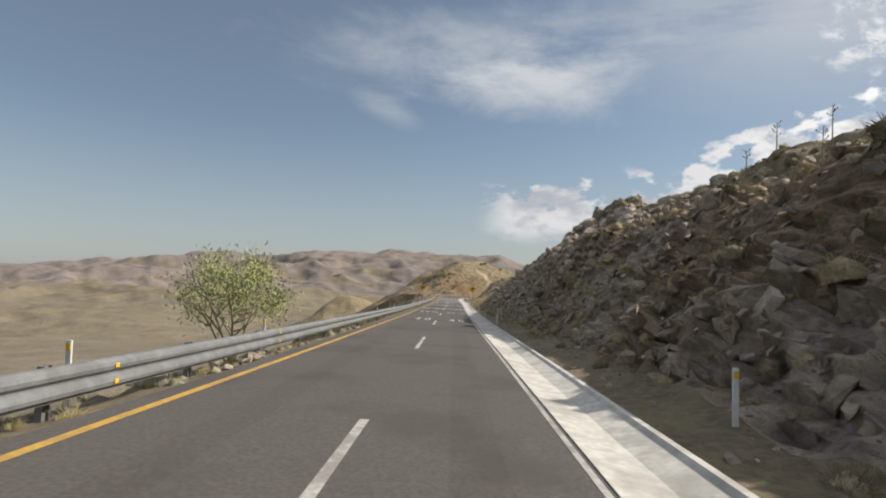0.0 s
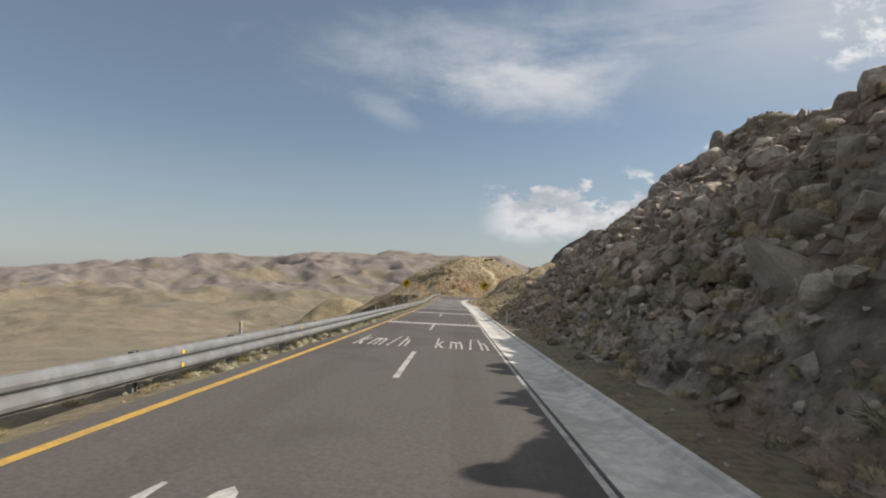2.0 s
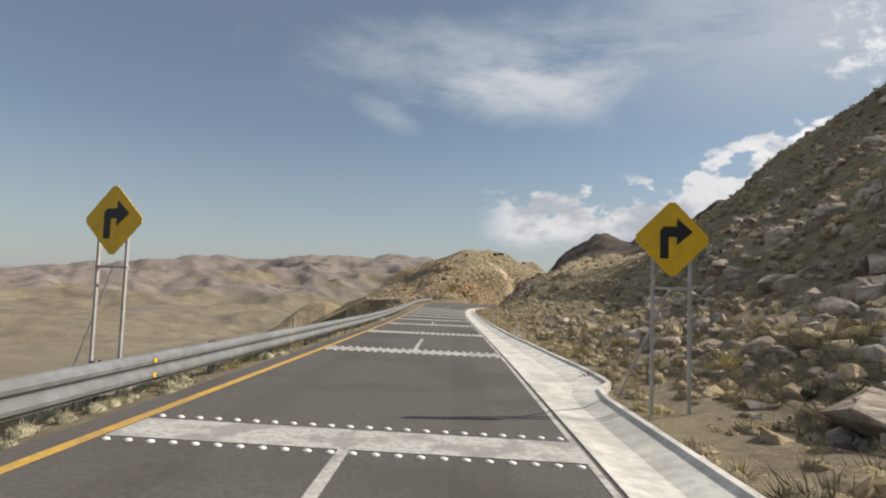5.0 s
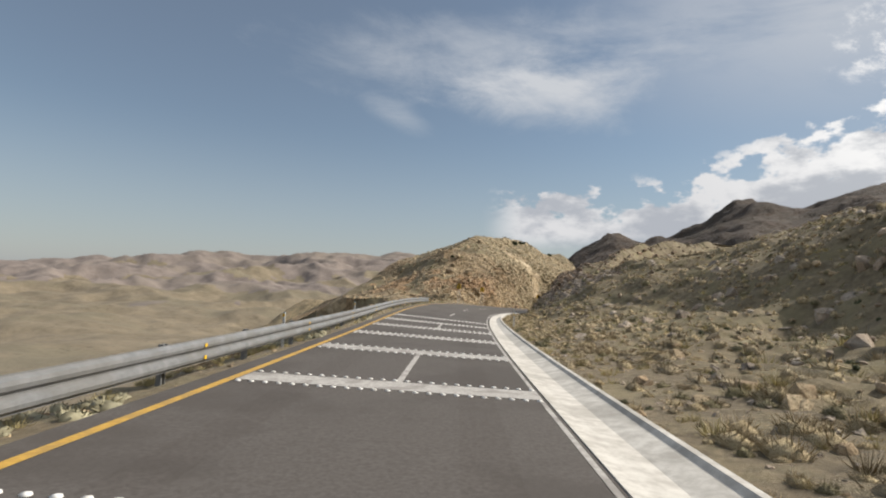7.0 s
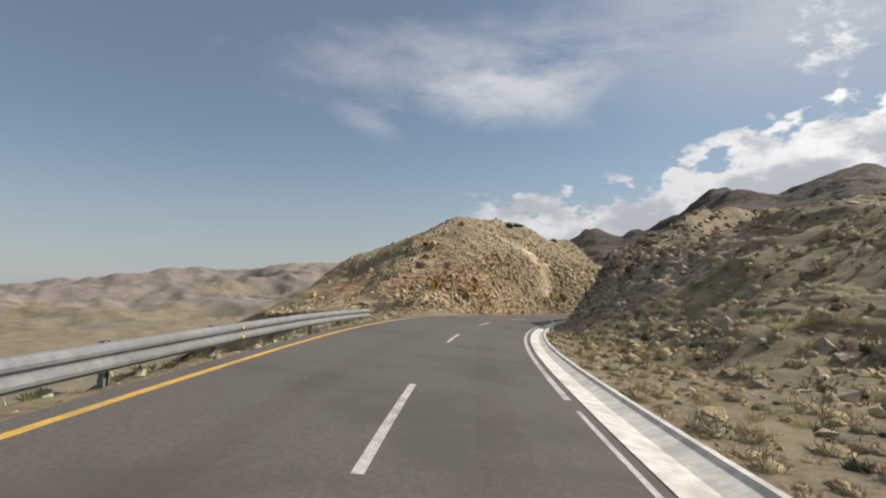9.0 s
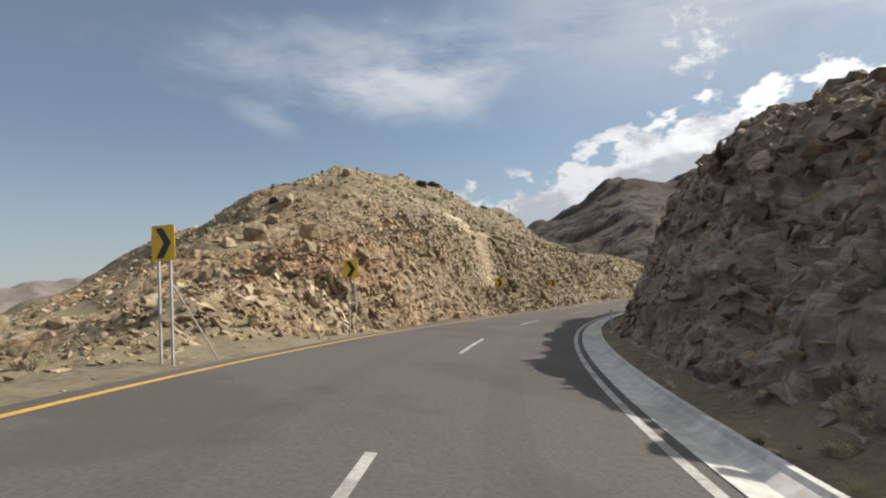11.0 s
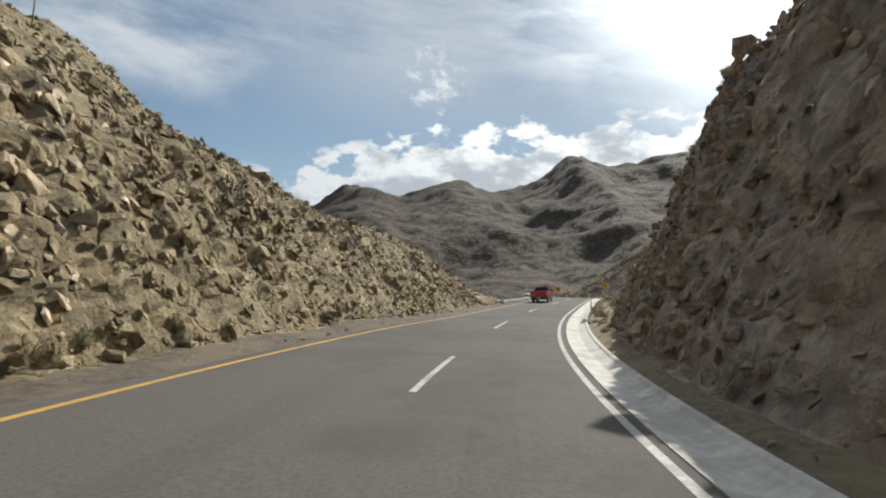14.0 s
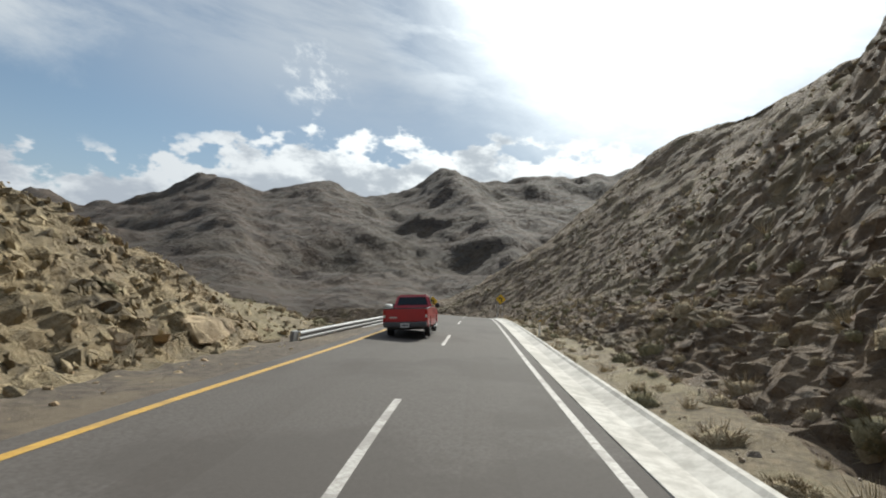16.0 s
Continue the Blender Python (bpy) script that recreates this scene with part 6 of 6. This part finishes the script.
def pickup():
    ob = tagged(new("pickup_truck"), "red single-cab pickup truck with an open bed and steel wheels", "pickup truck")
    R_ = M["car_red"]

    def across(outline, x0, x1):
        """An outline of (y, z) given width from x0 to x1."""
        bm = bmesh.new()
        a = [bm.verts.new((x0, y, z)) for y, z in outline]
        b = [bm.verts.new((x1, y, z)) for y, z in outline]
        n = len(outline)
        bm.faces.new(a), bm.faces.new(b[::-1])
        for i in range(n):
            bm.faces.new((a[i], b[i], b[(i + 1) % n], a[(i + 1) % n]))
        bmesh.ops.recalc_face_normals(bm, faces=bm.faces)
        return bm

    for sx in (-1, 1):
        bm = across(side_outline(), sx * 0.80, sx * 0.88)
        rim = [e for e in bm.edges if abs(e.verts[0].co.x - sx * 0.88) < 1e-4 and abs(e.verts[1].co.x - sx * 0.88) < 1e-4]
        bmesh.ops.bevel(bm, geom=rim, offset=0.025, segments=2, affect="EDGES")
        part("side_panel", bm, R_, ob)
        bm = box_bm((0.09, 2.26, 0.035), (sx * 0.835, -0.02, 1.165), 0.012)
        part("bed_rail", bm, M["black_plastic"], ob, "black bed rail cap")
    part("tailgate", box_bm((1.58, 0.07, 0.50), (0, -1.13, 0.90), 0.02), R_, ob)
    part("tailgate_cap", box_bm((1.6, 0.09, 0.03), (0, -1.13, 1.165), 0.01), M["black_plastic"], ob)
    bm = box_bm((1.6, 2.2, 0.05), (0, -0.01, 0.70), 0.0)
    for sx in (-1, 1):
        box_bm((0.02, 2.16, 0.43), (sx * 0.785, -0.01, 0.93), 0.0, None, bm)
        box_bm((0.2, 0.8, 0.2), (sx * 0.68, 0.0, 0.82), 0.03, None, bm)
    box_bm((1.56, 0.03, 0.44), (0, 1.08, 0.93), 0.0, None, bm)
    part("bed_liner", bm, M["black_plastic"], ob)
    part("underbody", box_bm((1.3, 4.6, 0.26), (0, 1.4, 0.46), 0.04), M["black_plastic"], ob)
    # cab
    part("cab_body", box_bm((1.62, 1.56, 0.68), (0, 1.88, 0.80), 0.03), R_, ob)
    part("bonnet", across([(2.6, 1.15), (3.2, 1.12), (3.8, 1.02), (4.0, 0.92), (4.0, 0.5), (2.6, 0.5)], -0.80, 0.80), R_, ob)
    bm = bmesh.new()
    lo = [(-0.84, 1.14), (0.84, 1.14), (0.82, 2.92), (-0.82, 2.92)]
    hi = [(-0.66, 1.32), (0.66, 1.32), (0.64, 2.15), (-0.64, 2.15)]
    a = [bm.verts.new((x, y, 1.13)) for x, y in lo]
    b = [bm.verts.new((x, y, 1.70)) for x, y in hi]
    bm.faces.new(a[::-1]), bm.faces.new(b)
    for i in range(4):
        bm.faces.new((a[i], a[(i + 1) % 4], b[(i + 1) % 4], b[i]))
    bmesh.ops.recalc_face_normals(bm, faces=bm.faces)
    bmesh.ops.bevel(bm, geom=[e for e in bm.edges if e.verts[0].co.z > 1.2 or e.verts[1].co.z > 1.2], offset=0.07, segments=3, affect="EDGES")
    part("roof", bm, R_, ob, smooth=False)

    def pane(name, quad, push):
        bm = bmesh.new()
        q = [Vector(v) for v in quad]
        n = (q[1] - q[0]).cross(q[3] - q[0]).normalized() * push
        f = [bm.verts.new(v + n) for v in q]
        g = [bm.verts.new(v - n * 0.5) for v in q]
        bm.faces.new(f), bm.faces.new(g[::-1])
        for i in range(4):
            bm.faces.new((f[i], g[i], g[(i + 1) % 4], f[(i + 1) % 4]))
        bmesh.ops.recalc_face_normals(bm, faces=bm.faces)
        part(name, bm, M["car_glass"], ob, "dark tinted glass")

    def on(lo_a, lo_b, hi_a, hi_b, u0, u1, v0, v1):
        """A quad inside the face between the lower and upper edge."""
        L0, L1, H0, H1 = (Vector(v) for v in (lo_a, lo_b, hi_a, hi_b))
        at = lambda u, v: (L0.lerp(L1, u)).lerp(H0.lerp(H1, u), v)
        return [at(u0, v0), at(u1, v0), at(u1, v1), at(u0, v1)]

    z0, z1 = 1.13, 1.70
    pane("rear_window", on((-0.84, 1.14, z0), (0.84, 1.14, z0), (-0.66, 1.32, z1), (0.66, 1.32, z1), 0.08, 0.92, 0.22, 0.84), 0.012)
    pane("windscreen", on((0.82, 2.92, z0), (-0.82, 2.92, z0), (0.64, 2.15, z1), (-0.64, 2.15, z1), 0.06, 0.94, 0.08, 0.88), 0.012)
    pane("side_window", on((0.84, 1.14, z0), (0.82, 2.92, z0), (0.66, 1.32, z1), (0.64, 2.15, z1), 0.14, 0.80, 0.06, 0.84), 0.012)
    pane("side_window", on((-0.82, 2.92, z0), (-0.84, 1.14, z0), (-0.64, 2.15, z1), (-0.66, 1.32, z1), 0.20, 0.86, 0.06, 0.84), 0.012)
    for sx in (-1, 1):
        part("tail_lamp", box_bm((0.10, 0.07, 0.36), (sx * 0.825, -1.15, 0.92), 0.02), M["lamp_red"], ob, "red tail lamp")
        part("reversing_lamp", box_bm((0.085, 0.075, 0.10), (sx * 0.825, -1.152, 0.86), 0.015), M["lamp_clear"], ob, "clear lamp glass")
        part("head_lamp", box_bm((0.32, 0.1, 0.2), (sx * 0.62, 3.97, 0.82), 0.03), M["lamp_clear"], ob)
        part("mirror", box_bm((0.2, 0.1, 0.18), (sx * 0.98, 2.5, 1.22), 0.04), M["black_plastic"], ob)
        part("door_handle", box_bm((0.03, 0.16, 0.035), (sx * 0.893, 1.45, 1.0), 0.01), M["black_plastic"], ob)
        part("door_seam", box_bm((0.006, 0.012, 0.7), (sx * 0.881, 1.3, 0.79), 0.0), M["black_plastic"], ob)
        part("side_step", tube_bm([(sx * 0.93, 0.7, 0.36), (sx * 0.95, 0.8, 0.34), (sx * 0.95, 2.35, 0.34), (sx * 0.93, 2.45, 0.36)], [0.035] * 4, 8), M["bumper_grey"], ob)
        part("mud_flap", box_bm((0.22, 0.02, 0.26), (sx * 0.74, -0.46, 0.42), 0.005), M["black_plastic"], ob)
    part("rear_bumper", box_bm((1.70, 0.20, 0.20), (0, -1.24, 0.55), 0.04), M["bumper_grey"], ob, "dark steel step bumper")
    part("front_bumper", box_bm((1.72, 0.2, 0.30), (0, 4.05, 0.52), 0.06), M["bumper_grey"], ob)
    pl = part("number_plate", box_bm((0.34, 0.012, 0.16), (0, -1.35, 0.52), 0.004), M["plate"], ob, "pale plate with plain bars")
    part("bar", box_bm((0.24, 0.006, 0.05), (0, -1.358, 0.52), 0.0), M["sign_black"], pl)
    part("badge", box_bm((0.30, 0.008, 0.05), (-0.48, -1.168, 0.82), 0.003), M["steel_rim"], ob, "pale lettering bar")
    for sx in (-1, 1):
        for y in (0.0, 3.15):
            wheel = new("wheel")
            wheel.parent = ob
            wheel.location = (sx * 0.76, y, 0.35)
            bm = bmesh.new()
            prof = [(0.22, -0.10), (0.33, -0.105), (0.35, -0.07), (0.35, 0.07), (0.33, 0.105), (0.22, 0.10)]
            rings = []
            for k in range(28):
                a = 2 * math.pi * k / 28
                rings.append([bm.verts.new((x, r * math.cos(a), r * math.sin(a))) for r, x in prof])
            for k in range(28):
                r0, r1 = rings[k], rings[(k + 1) % 28]
                for j in range(len(prof)):
                    bm.faces.new((r0[j], r1[j], r1[(j + 1) % 6], r0[(j + 1) % 6]))
            bmesh.ops.recalc_face_normals(bm, faces=bm.faces)
            part("tyre", bm, M["rubber"], wheel, smooth=False)
            bm = bmesh.new()
            rp = [(0.0, 0.075), (0.06, 0.075), (0.075, 0.05), (0.15, 0.045), (0.185, 0.065), (0.222, 0.085), (0.224, -0.09)]
            rings = []
            for k in range(24):
                a = 2 * math.pi * k / 24
                rings.append([bm.verts.new((sx * x, r * math.cos(a), r * math.sin(a))) for r, x in rp[1:]])
            hub = bm.verts.new((sx * 0.08, 0, 0))
            for k in range(24):
                r0, r1 = rings[k], rings[(k + 1) % 24]
                bm.faces.new((hub, r0[0], r1[0]))
                for j in range(len(rp) - 2):
                    bm.faces.new((r0[j], r1[j], r1[j + 1], r0[j + 1]))
            bmesh.ops.recalc_face_normals(bm, faces=bm.faces)
            part("rim", bm, M["steel_rim"], wheel, "silver steel rim")
    return ob


truck = pickup()
_h, _b, _g = (float(np.interp(307.0, STATION, a)) for a in (_head, _bank, _grade))
_p = road_point(305.8, -2.4, 0.0)
truck.matrix_basis = Matrix.Translation(_p) @ Matrix.Rotation(-_h, 4, "Z") @ Matrix.Rotation(_g, 4, "X") @ Matrix.Rotation(-_b, 4, "Y")
box = tagged(new("cardboard_box"), "brown open cardboard box lying in the truck bed", "box")
part("carton", box_bm((0.55, 0.42, 0.2), (0, 0, 0.10), 0.01), M["card"], box)
box.matrix_basis = truck.matrix_basis @ pose(0.2, 0.5, 0.727)


# ---- a coach far off on the other carriageway ----
def coach():
    ob = tagged(new("coach"), "white coach with dark windows on the far carriageway", "bus")
    part("body", box_bm((2.5, 11.0, 2.5), (0, 0, 1.75), 0.18), M["post_white"], ob)
    for sx in (-1, 1):
        for k in range(5):
            part("window", box_bm((0.03, 1.75, 0.8), (sx * 1.255, -4.0 + 2.0 * k, 2.25), 0.05), M["car_glass"], ob, "dark coach window")
    part("windscreen", box_bm((2.1, 0.03, 1.3), (0, -5.51, 1.95), 0.05), M["car_glass"], ob)
    for sx in (-1, 1):
        for y in (-3.2, 3.0):
            bm = bmesh.new()
            bmesh.ops.create_cone(bm, cap_ends=True, segments=24, radius1=0.5, radius2=0.5, depth=0.3, matrix=Matrix.Translation((sx * 1.08, y, 0.5)) @ Matrix.Rotation(math.pi / 2, 4, "Y"))
            part("wheel", bm, M["rubber"], ob)
    return ob


coach().matrix_basis = road_pose(379, -9.0, -1.25)
